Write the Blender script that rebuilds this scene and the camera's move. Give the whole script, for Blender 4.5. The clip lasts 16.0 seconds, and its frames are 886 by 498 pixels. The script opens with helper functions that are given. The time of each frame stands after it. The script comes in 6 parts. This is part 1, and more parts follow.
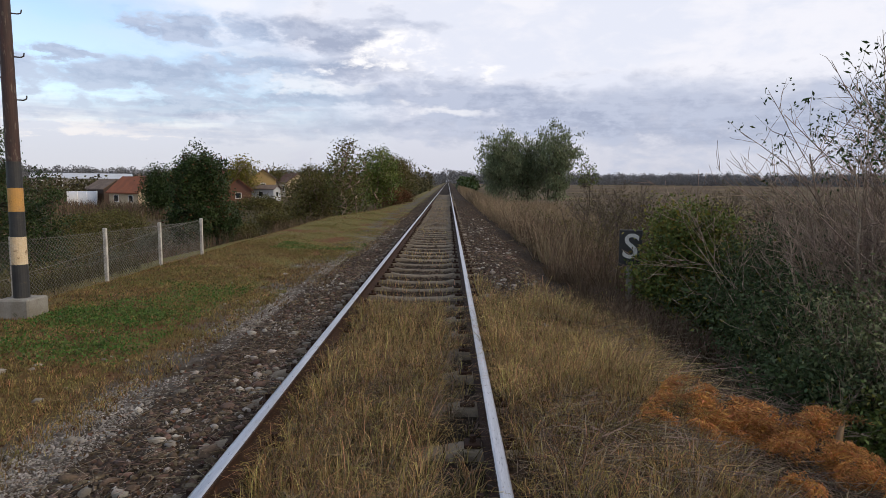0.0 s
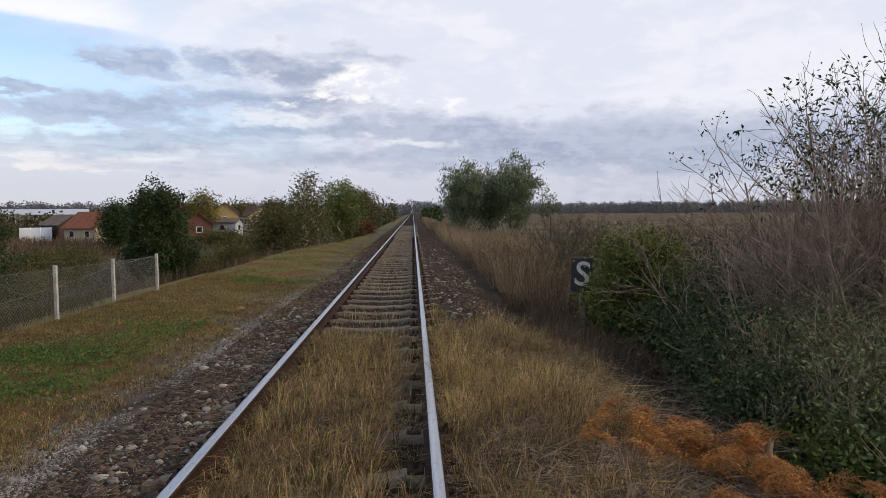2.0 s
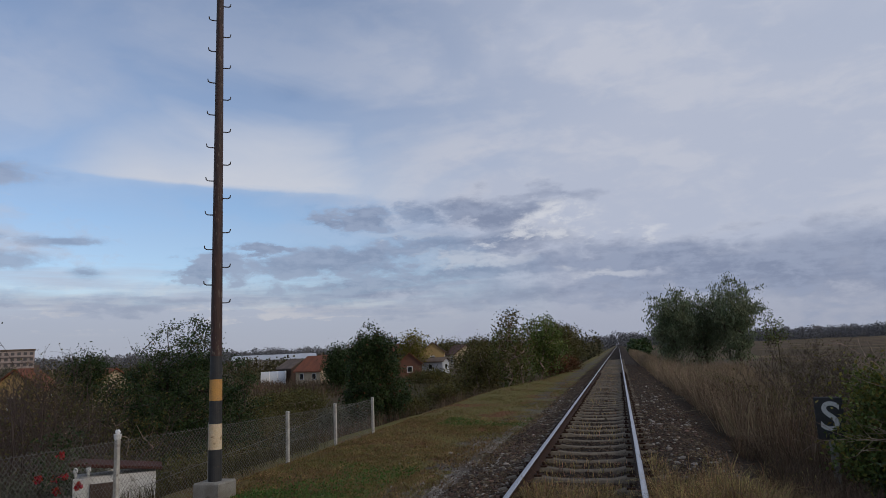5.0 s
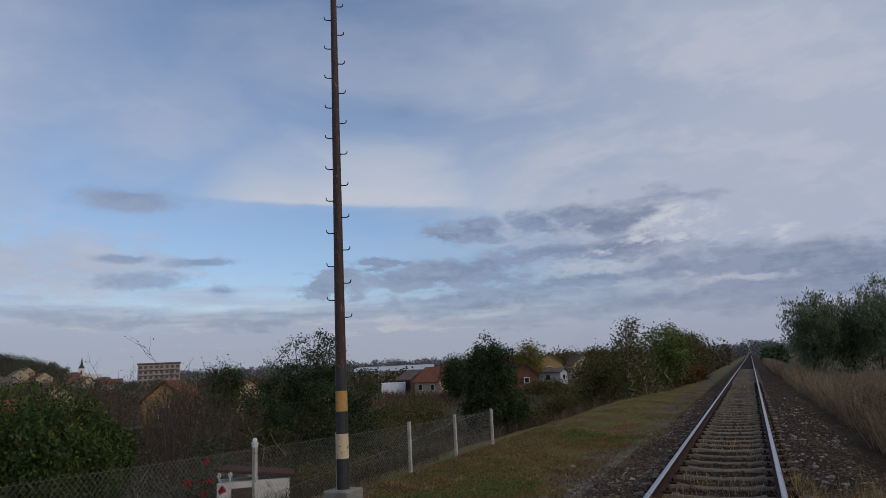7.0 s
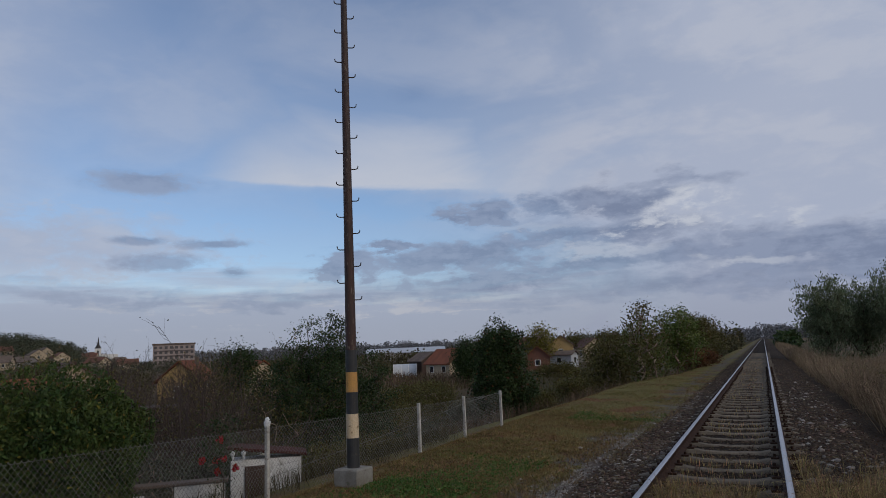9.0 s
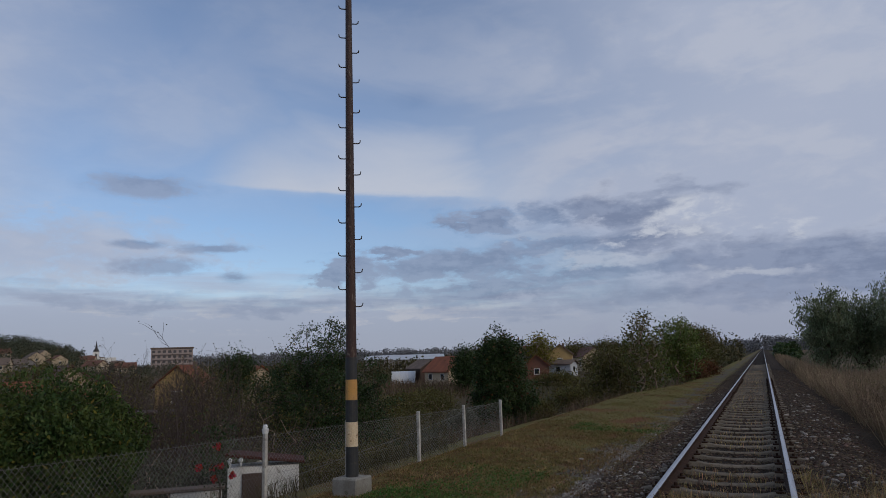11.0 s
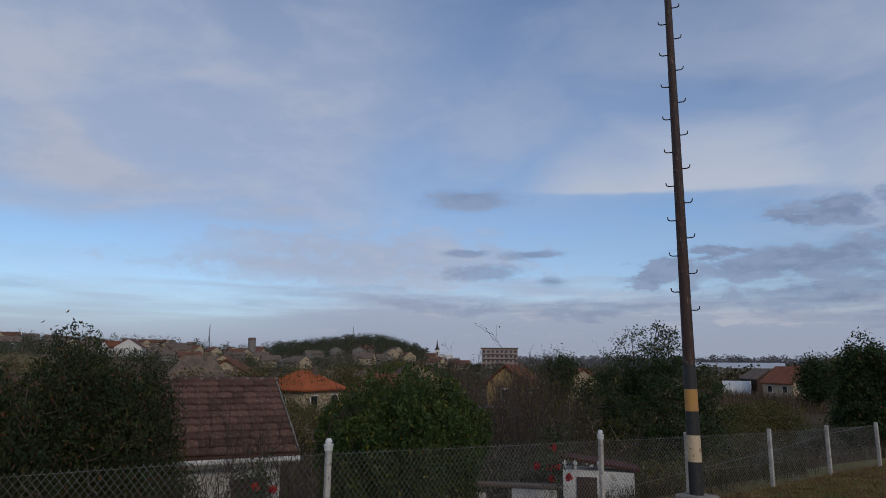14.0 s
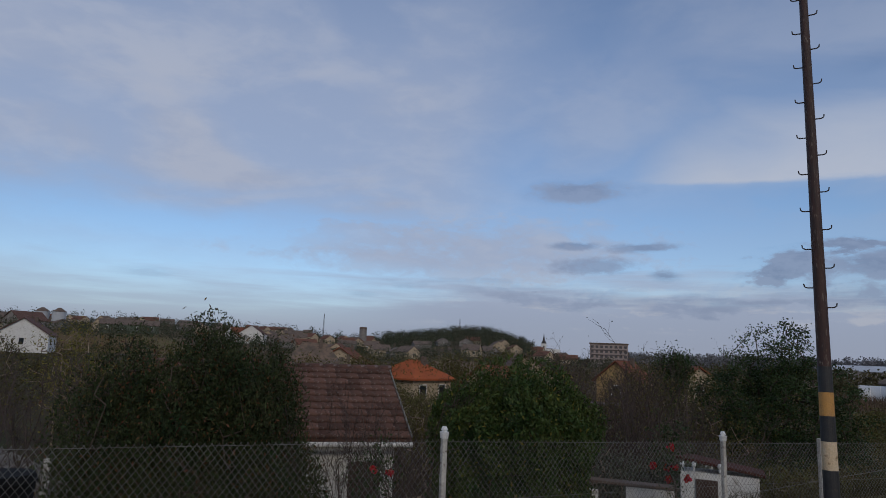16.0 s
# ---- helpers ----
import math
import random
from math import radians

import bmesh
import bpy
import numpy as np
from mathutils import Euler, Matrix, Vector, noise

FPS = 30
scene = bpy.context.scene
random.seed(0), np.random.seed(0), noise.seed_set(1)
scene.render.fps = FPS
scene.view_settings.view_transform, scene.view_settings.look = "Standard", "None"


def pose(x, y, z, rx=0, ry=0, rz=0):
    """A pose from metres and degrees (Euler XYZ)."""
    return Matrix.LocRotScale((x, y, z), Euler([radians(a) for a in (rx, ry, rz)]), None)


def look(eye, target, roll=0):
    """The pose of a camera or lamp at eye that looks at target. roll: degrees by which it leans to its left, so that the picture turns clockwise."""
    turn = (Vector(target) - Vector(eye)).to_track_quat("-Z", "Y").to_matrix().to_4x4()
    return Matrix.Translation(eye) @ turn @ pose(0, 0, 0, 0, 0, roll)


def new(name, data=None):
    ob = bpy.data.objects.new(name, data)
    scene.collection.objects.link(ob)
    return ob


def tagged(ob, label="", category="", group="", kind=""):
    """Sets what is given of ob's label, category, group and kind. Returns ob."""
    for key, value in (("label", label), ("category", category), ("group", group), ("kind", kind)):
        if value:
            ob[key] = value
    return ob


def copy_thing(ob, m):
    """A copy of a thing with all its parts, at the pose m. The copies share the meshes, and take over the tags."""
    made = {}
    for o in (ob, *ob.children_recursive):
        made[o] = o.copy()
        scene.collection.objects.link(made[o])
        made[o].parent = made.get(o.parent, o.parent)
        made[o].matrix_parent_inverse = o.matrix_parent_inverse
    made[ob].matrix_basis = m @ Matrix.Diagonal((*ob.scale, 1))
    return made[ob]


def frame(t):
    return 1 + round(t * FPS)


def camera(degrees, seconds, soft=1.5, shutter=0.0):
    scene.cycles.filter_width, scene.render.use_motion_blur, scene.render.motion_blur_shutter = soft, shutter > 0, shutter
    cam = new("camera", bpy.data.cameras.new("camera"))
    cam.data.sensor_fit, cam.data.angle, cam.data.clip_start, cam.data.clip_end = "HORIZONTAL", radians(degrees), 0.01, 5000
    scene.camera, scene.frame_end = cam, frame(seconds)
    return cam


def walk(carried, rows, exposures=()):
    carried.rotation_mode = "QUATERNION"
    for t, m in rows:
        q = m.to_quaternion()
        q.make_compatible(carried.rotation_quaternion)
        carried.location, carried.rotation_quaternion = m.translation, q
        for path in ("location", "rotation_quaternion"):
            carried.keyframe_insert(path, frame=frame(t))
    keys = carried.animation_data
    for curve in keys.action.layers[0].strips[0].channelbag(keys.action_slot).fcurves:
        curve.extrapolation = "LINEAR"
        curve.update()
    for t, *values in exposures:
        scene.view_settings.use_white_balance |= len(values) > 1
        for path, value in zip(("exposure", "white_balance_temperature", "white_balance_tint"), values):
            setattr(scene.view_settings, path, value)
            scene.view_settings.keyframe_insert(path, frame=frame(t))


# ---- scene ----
cam = camera(68.9, 16.0, 0.62)
PATH = [
    (0, (0.454, -0.725, 1.516), (0.44, 1.264, 1.307), 0.4),
    (0.5, (0.387, -0.732, 1.556), (0.524, 1.252, 1.342), -0.9),
    (1, (0.493, -0.867, 1.507), (0.624, 1.123, 1.354), -1.2),
    (1.5, (0.589, -0.872, 1.555), (0.716, 1.119, 1.425), -1.2),
    (2, (0.621, -0.89, 1.533), (0.713, 1.105, 1.418), -0.4),
    (2.5, (0.628, -0.903, 1.574), (0.645, 1.097, 1.523), -1.1),
    (3, (0.632, -0.858, 1.57), (0.529, 1.139, 1.624), -1.8),
    (3.5, (0.639, -0.849, 1.586), (0.443, 1.136, 1.728), -1.9),
    (4, (0.62, -0.897, 1.615), (0.344, 1.071, 1.841), -2.0),
    (4.5, (0.595, -0.907, 1.625), (0.214, 1.037, 1.898), -2.7),
    (5, (0.603, -0.858, 1.636), (0.103, 1.053, 1.95), -2.5),
    (5.2, (0.54, -0.857, 1.644), (-0.003, 1.039, 1.977), -2.4),
    (7.3, (0.625, -0.89, 1.652), (-0.227, 0.884, 2.006), -2.3),
    (7.5, (0.648, -0.929, 1.658), (-0.222, 0.838, 2.006), -1.8),
    (8, (0.642, -0.92, 1.654), (-0.264, 0.831, 1.995), -1.9),
    (8.5, (0.689, -1.002, 1.657), (-0.211, 0.754, 1.986), -2.3),
    (9, (0.667, -0.935, 1.65), (-0.194, 0.844, 1.96), -2.5),
    (11.3, (0.598, -0.877, 1.664), (-0.265, 0.895, 2.004), -1.6),
    (11.5, (0.628, -0.94, 1.662), (-0.255, 0.821, 2.006), -1.2),
    (12, (0.62, -0.987, 1.663), (-0.35, 0.728, 2.007), -0.1),
    (12.5, (0.556, -0.935, 1.663), (-0.527, 0.71, 2.006), 0.3),
    (13, (0.497, -0.899, 1.673), (-0.773, 0.608, 2.013), 0.7),
    (13.5, (0.425, -0.866, 1.685), (-1.001, 0.494, 2.026), 0.7),
    (14, (0.347, -0.838, 1.686), (-1.237, 0.331, 2.039), 0.5),
    (14.5, (0.361, -0.899, 1.683), (-1.287, 0.175, 2.043), 1.1),
    (15, (0.327, -0.889, 1.678), (-1.353, 0.139, 2.03), 1.4),
    (15.5, (0.266, -0.897, 1.677), (-1.458, 0.057, 2.019), 1.9),
    (16, (0.342, -0.935, 1.674), (-1.418, -0.042, 1.997), 2.2),
]
EXPOSURES = [(0.0, 0.55, 7000, 10), (2.2, 0.47, 6950, 10), (3.5, 0.02, 6600, 10), (5.0, -0.25, 6350, 10), (9.0, -0.44, 6150, 10), (12.5, -0.42, 6050, 10), (16.0, -0.58, 5900, 10)]
walk(cam, [(t, look(eye, target, roll)) for t, eye, target, roll in PATH], EXPOSURES)

# ---- world, sun ----
SUN_AZ, SUN_EL = 104.0, 29.0


class Nodes:
    """Short hand for node trees."""

    def __init__(self, tree):
        self.t = tree
        tree.nodes.clear()

    def add(self, kind):
        return self.t.nodes.new(kind)

    def link(self, a, b):
        self.t.links.new(a, b)

    def put(self, socket, v):
        if v is None:
            return
        if isinstance(v, bpy.types.NodeSocket):
            self.link(v, socket)
        elif isinstance(v, (tuple, list)) and len(v) == 3 and socket.type == "RGBA":
            socket.default_value = (*v, 1)
        else:
            socket.default_value = v

    def math(self, op, a, b=None, c=None, clamp=False):
        n = self.add("ShaderNodeMath")
        n.operation, n.use_clamp = op, clamp
        for i, v in enumerate((a, b, c)):
            self.put(n.inputs[i], v)
        return n.outputs[0]

    def mix(self, f, a, b):
        n = self.add("ShaderNodeMix")
        n.data_type = "RGBA"
        self.put(n.inputs[0], f)
        self.put(n.inputs[6], a)
        self.put(n.inputs[7], b)
        return n.outputs[2]

    def noise(self, vec, scale, detail=4, rough=0.55, dist=0.0):
        n = self.add("ShaderNodeTexNoise")
        self.put(n.inputs["Vector"], vec)
        n.inputs["Scale"].default_value = scale
        n.inputs["Detail"].default_value = detail
        n.inputs["Roughness"].default_value = rough
        n.inputs["Distortion"].default_value = dist
        return n.outputs[0]

    def smooth(self, v, a, b):
        n = self.add("ShaderNodeMapRange")
        n.interpolation_type = "SMOOTHSTEP"
        self.put(n.inputs[0], v)
        n.inputs[1].default_value, n.inputs[2].default_value = a, b
        return n.outputs[0]

    def scaled(self, vec, s):
        n = self.add("ShaderNodeVectorMath")
        n.operation = "MULTIPLY"
        self.put(n.inputs[0], vec)
        n.inputs[1].default_value = s
        return n.outputs[0]

    def combine(self, x, y, z):
        n = self.add("ShaderNodeCombineXYZ")
        for i, v in enumerate((x, y, z)):
            self.put(n.inputs[i], v)
        return n.outputs[0]


def build_world():
    world = bpy.data.worlds.new("cloudy_sky")
    scene.world = world
    world.use_nodes = True
    g = Nodes(world.node_tree)
    sky = g.add("ShaderNodeTexSky")
    sky.sky_type, sky.sun_disc = "NISHITA", False
    sky.sun_elevation, sky.sun_rotation = radians(SUN_EL), radians(SUN_AZ)
    sky.air_density, sky.dust_density, sky.ozone_density = 1.0, 0.2, 3.5
    geo = g.add("ShaderNodeTexCoord")
    sep = g.add("ShaderNodeSeparateXYZ")
    g.link(geo.outputs["Generated"], sep.inputs[0])
    x, y, z = sep.outputs
    az = g.math("MULTIPLY", g.math("ARCTAN2", x, y), 57.2958)
    el = g.math("MULTIPLY", g.math("ARCSINE", z), 57.2958)

    def add(*v):
        out = v[0]
        for i in v[1:]:
            out = g.math("ADD", out, i)
        return out

    def mul(*v):
        out = v[0]
        for i in v[1:]:
            out = g.math("MULTIPLY", out, i)
        return out

    def union(items):
        out = items[0]
        for i in items[1:]:
            out = g.math("MAXIMUM", out, i)
        return out

    def field(wa, we, off, detail=6, rough=0.55, dist=0.0):
        """Cloud noise in bearing and height, one lump about wa by we degrees, round zero."""
        n = g.noise(g.combine(mul(az, 1 / wa), mul(el, 1 / we), off), 1.0, detail, rough, dist)
        return g.math("SUBTRACT", n, 0.5)

    lumps = field(4.2, 1.9, 1.3, 8, 0.60, 0.3)
    bands = field(11.0, 1.0, 4.7, 6, 0.55, 0.2)
    wisps = field(20.0, 7.0, 7.1, 5, 0.50, 0.6)
    broad = field(30.0, 12.0, 2.2, 3, 0.45)
    fine = field(1.5, 0.8, 9.4, 5, 0.62, 0.2)
    az_w = add(az, mul(field(6.0, 3.0, 11.0, 5), 16.0), mul(fine, 2.5))
    el_w = add(el, mul(field(7.0, 2.6, 15.0, 6, 0.58), 5.0), mul(fine, 0.8))

    def blob(a, e, wa, we, soft=0.9, calm=False):
        u = mul(g.math("SUBTRACT", az if calm else az_w, a), 1 / wa)
        v = mul(g.math("SUBTRACT", el if calm else el_w, e), 1 / we)
        r = g.math("SQRT", add(mul(u, u), mul(v, v)))
        return g.smooth(add(r, mul(lumps, -2.6 if calm else -3.6), mul(fine, -1.2)), 1.0 + soft * 0.6, 1.0 - soft * 0.6)

    # thin high veil: milky to the right of the line and far left, blue between
    veil = mul(g.smooth(az, -34, 6), g.math("SUBTRACT", 0.84, mul(g.smooth(el, 12, 24), 0.22)))
    veil = g.math("MAXIMUM", veil, mul(g.smooth(add(az, mul(wisps, 26.0)), -52, -66), g.smooth(add(el_w, mul(wisps, 7)), 9.0, 14.5), 0.44))
    veil = add(veil, mul(g.smooth(add(wisps, mul(broad, 0.8)), -0.10, 0.20), 0.28), 0.30)
    veil = mul(veil, g.math("SUBTRACT", 1.0, mul(g.smooth(el, 20, 34), g.smooth(az, -8, -30), 0.45)))
    # bright streak with a crisp lower edge over a clear gap
    over = g.math("SUBTRACT", add(el, mul(lumps, 0.5), mul(wisps, 1.5)), g.math("SUBTRACT", 12.7, mul(az, 0.05)))
    streak = mul(g.smooth(over, -0.25, 0.45), g.smooth(add(over, mul(wisps, 9)), 9.0, 0.4), g.smooth(add(az, mul(wisps, 10)), -52, -38), g.smooth(add(az, mul(wisps, 10)), -10, -26))
    milk = mul(blob(-61, 9.0, 17, 3.2, 1.5, True), 0.92)
    veil = union([veil, mul(streak, 0.95), milk])
    gaps = union([blob(-29.5, 12.7, 8.0, 1.3, 1.1, True), blob(-88, 9.9, 13, 1.0, 1.2, True), mul(blob(-80, 6.8, 13, 1.0, 1.3, True), 0.6), mul(blob(-43, 11.6, 8, 1.0, 1.4, True), 0.6)])
    veil = mul(veil, g.math("SUBTRACT", 1.0, mul(gaps, 0.45)))
    low = mul(g.smooth(add(el, mul(bands, 7.0), mul(g.smooth(az, -58, -76), 1.5)), 11.0, 4.0), g.math("SUBTRACT", 0.96, mul(g.smooth(az, -60, -80), g.smooth(el, 1.0, 4.0), 0.22)))
    veil = g.math("MAXIMUM", veil, low, clamp=True)
    # grey broken clouds
    deck = union([blob(-22.6, 11.9, 2.4, 1.1), blob(-15.6, 12.1, 2.6, 1.0), blob(-10.3, 12.3, 4.0, 1.4), mul(blob(-5.5, 13.2, 3.5, 0.6, 1.2), 0.6), blob(-35.2, 7.8, 3.0, 1.2), blob(-30.5, 9.2, 3.5, 0.5),
                  blob(-23, 8.0, 7.5, 1.5, 1.2), blob(-14, 9.2, 9, 1.6, 1.2), blob(-10, 7.0, 17, 1.3, 1.2), blob(-22, 5.8, 10, 0.9, 1.3), blob(4, 7.2, 7, 1.2, 1.2)])
    bank = union([blob(10, 5.6, 14, 1.7, 1.2), blob(24, 5.2, 14, 2.4, 1.3), blob(40, 5.0, 16, 2.6, 1.3), mul(blob(-4, 4.6, 16, 1.0, 1.3), 0.8)])
    small = union([blob(-51.0, 14.5, 3.7, 0.9, 1.1, True), blob(-51.4, 9.8, 1.7, 0.28, 0.9, True), blob(-45.3, 9.6, 2.6, 0.38, 1.0, True), blob(-49.2, 8.0, 3.2, 0.62, 1.0, True), blob(-44.0, 7.2, 1.3, 0.5, 1.0, True),
                   mul(blob(-87.8, 5.7, 1.8, 0.4, 1.1, True), 0.6), mul(blob(-70.1, 5.0, 1.1, 0.25, 1.0, True), 0.5), mul(blob(-66.4, 5.8, 1.0, 0.3, 1.1, True), 0.5), mul(blob(22.2, 7.7, 2.3, 0.4, 1.0, True), 0.6),
                   mul(blob(-28, 22.5, 1.6, 0.7, 1.4, True), 0.4), mul(blob(-60, 6.0, 9, 0.35, 1.2), 0.35), mul(blob(-52, 5.2, 9, 0.4, 1.2), 0.5), mul(blob(-38, 5.0, 9, 0.5, 1.2), 0.6)])
    grey = union([mul(deck, 0.86), mul(bank, 0.84), mul(small, 0.80)])
    # sunlit cloud edges
    crest = mul(union([blob(-3.8, 10.6, 4.2, 1.2, 1.0), blob(-8, 9.6, 3, 0.5), mul(blob(1.5, 9.4, 3, 0.5), 0.8)]), g.smooth(add(lumps, mul(fine, 1.1)), -0.14, 0.20))
    lit = union([crest, mul(blob(-11, 8.0, 4, 0.38, 1.5), 0.7), mul(blob(-0.6, 6.2, 2.2, 0.28, 1.5), 0.6), mul(blob(-19, 10.2, 5, 0.35), 0.4), mul(streak, 0.85)])
    cream = mul(g.smooth(add(bands, mul(lumps, 0.8), mul(fine, 0.5)), -0.01, 0.16), g.smooth(az, -70, -56), g.smooth(az, -8, -24), g.smooth(el, 2.2, 3.2), g.smooth(el, 8.0, 5.5))
    veil_col = g.mix(g.smooth(el, 0.5, 9.0), (0.435, 0.462, 0.560), (0.53, 0.575, 0.70))
    veil_col = g.mix(mul(g.smooth(add(wisps, lumps), -0.10, 0.22), g.smooth(el, 3, 10)), veil_col, (0.60, 0.628, 0.725))
    shade = g.mix(g.smooth(add(lumps, mul(fine, 0.8), mul(bands, 0.6)), -0.15, 0.18), (0.222, 0.270, 0.400), (0.325, 0.378, 0.515))
    col = g.mix(mul(cream, 0.75), veil_col, (0.64, 0.625, 0.66))
    col = g.mix(grey, col, shade)
    col = g.mix(mul(lit, 0.72), col, (0.78, 0.79, 0.83))
    mask = g.math("MAXIMUM", union([veil, grey, mul(cream, 0.5)]), lit, clamp=True)
    bg_sky, bg_cloud = g.add("ShaderNodeBackground"), g.add("ShaderNodeBackground")
    g.link(sky.outputs[0], bg_sky.inputs[0])
    bg_sky.inputs[1].default_value = 0.15
    g.link(col, bg_cloud.inputs[0])
    mixed, out = g.add("ShaderNodeMixShader"), g.add("ShaderNodeOutputWorld")
    g.link(mask, mixed.inputs[0])
    g.link(bg_sky.outputs[0], mixed.inputs[1])
    g.link(bg_cloud.outputs[0], mixed.inputs[2])
    g.link(mixed.outputs[0], out.inputs[0])


build_world()
sun = new("sun", bpy.data.lights.new("sun", "SUN"))
sun.data.energy, sun.data.angle, sun.data.color = 1.15, radians(12), (1.0, 0.84, 0.62)
sa, se = radians(SUN_AZ), radians(SUN_EL)
sun.matrix_world = look((math.sin(sa) * math.cos(se) * 50, math.cos(sa) * math.cos(se) * 50, math.sin(se) * 50), (0, 0, 0))


# ---- materials ----
def mat(name, a, b, scale=6.0, rough=0.8, bump=0.3, c=None, fine=60.0, island=0.0, metal=0.0, obj_random=0.0, stretch=(1, 1, 1), trans=0.0):
    """Two-scale procedural surface: colours a and b mixed by broad noise, darkened by fine grain, c as rarer stains."""
    m = bpy.data.materials.new(name)
    m.use_nodes = True
    g = Nodes(m.node_tree)
    tc = g.add("ShaderNodeTexCoord")
    vec = g.scaled(tc.outputs["Object"], stretch)
    broad = g.noise(vec, scale, 5, 0.6, 0.2)
    grain = g.noise(vec, fine, 3, 0.6)
    col = g.mix(g.smooth(broad, 0.32, 0.68), a, b)
    if c:
        stain = g.smooth(g.noise(vec, scale * 2.3, 6, 0.65, 0.4), 0.56, 0.70)
        col = g.mix(stain, col, c)
    hsv = g.add("ShaderNodeHueSaturation")
    g.link(col, hsv.inputs["Color"])
    val = g.math("ADD", 0.50, g.math("MULTIPLY", grain, 0.64))
    if island:
        geo = g.add("ShaderNodeNewGeometry")
        rnd = geo.outputs["Random Per Island"]
        val = g.math("MULTIPLY", val, g.math("ADD", 1.0 - island, g.math("MULTIPLY", rnd, 2 * island)))
        g.link(g.math("ADD", 0.5 - island * 0.06, g.math("MULTIPLY", g.math("FRACT", g.math("MULTIPLY", rnd, 37.7)), island * 0.12)), hsv.inputs["Hue"])
    if obj_random:
        info = g.add("ShaderNodeObjectInfo")
        val = g.math("MULTIPLY", val, g.math("ADD", 1.0 - obj_random, g.math("MULTIPLY", info.outputs["Random"], 2 * obj_random)))
    g.link(val, hsv.inputs["Value"])
    p, out = g.add("ShaderNodeBsdfPrincipled"), g.add("ShaderNodeOutputMaterial")
    g.link(hsv.outputs[0], p.inputs["Base Color"])
    g.link(g.math("ADD", rough - 0.08, g.math("MULTIPLY", grain, 0.16)), p.inputs["Roughness"])
    p.inputs["Metallic"].default_value = metal
    if rough >= 0.8 and not metal:
        p.inputs["Specular IOR Level"].default_value = 0.15
    if bump:
        bn = g.add("ShaderNodeBump")
        bn.inputs["Strength"].default_value = bump
        bn.inputs["Distance"].default_value = 0.02
        g.link(g.math("ADD", g.math("MULTIPLY", broad, 0.6), g.math("MULTIPLY", grain, 0.4)), bn.inputs["Height"])
        g.link(bn.outputs[0], p.inputs["Normal"])
    if trans:
        p.inputs["Specular IOR Level"].default_value = 0.2
        t = g.add("ShaderNodeBsdfTranslucent")
        g.link(hsv.outputs[0], t.inputs[0])
        mx = g.add("ShaderNodeMixShader")
        mx.inputs[0].default_value = trans
        g.link(p.outputs[0], mx.inputs[1])
        g.link(t.outputs[0], mx.inputs[2])
        g.link(mx.outputs[0], out.inputs[0])
    else:
        g.link(p.outputs[0], out.inputs[0])
    return m


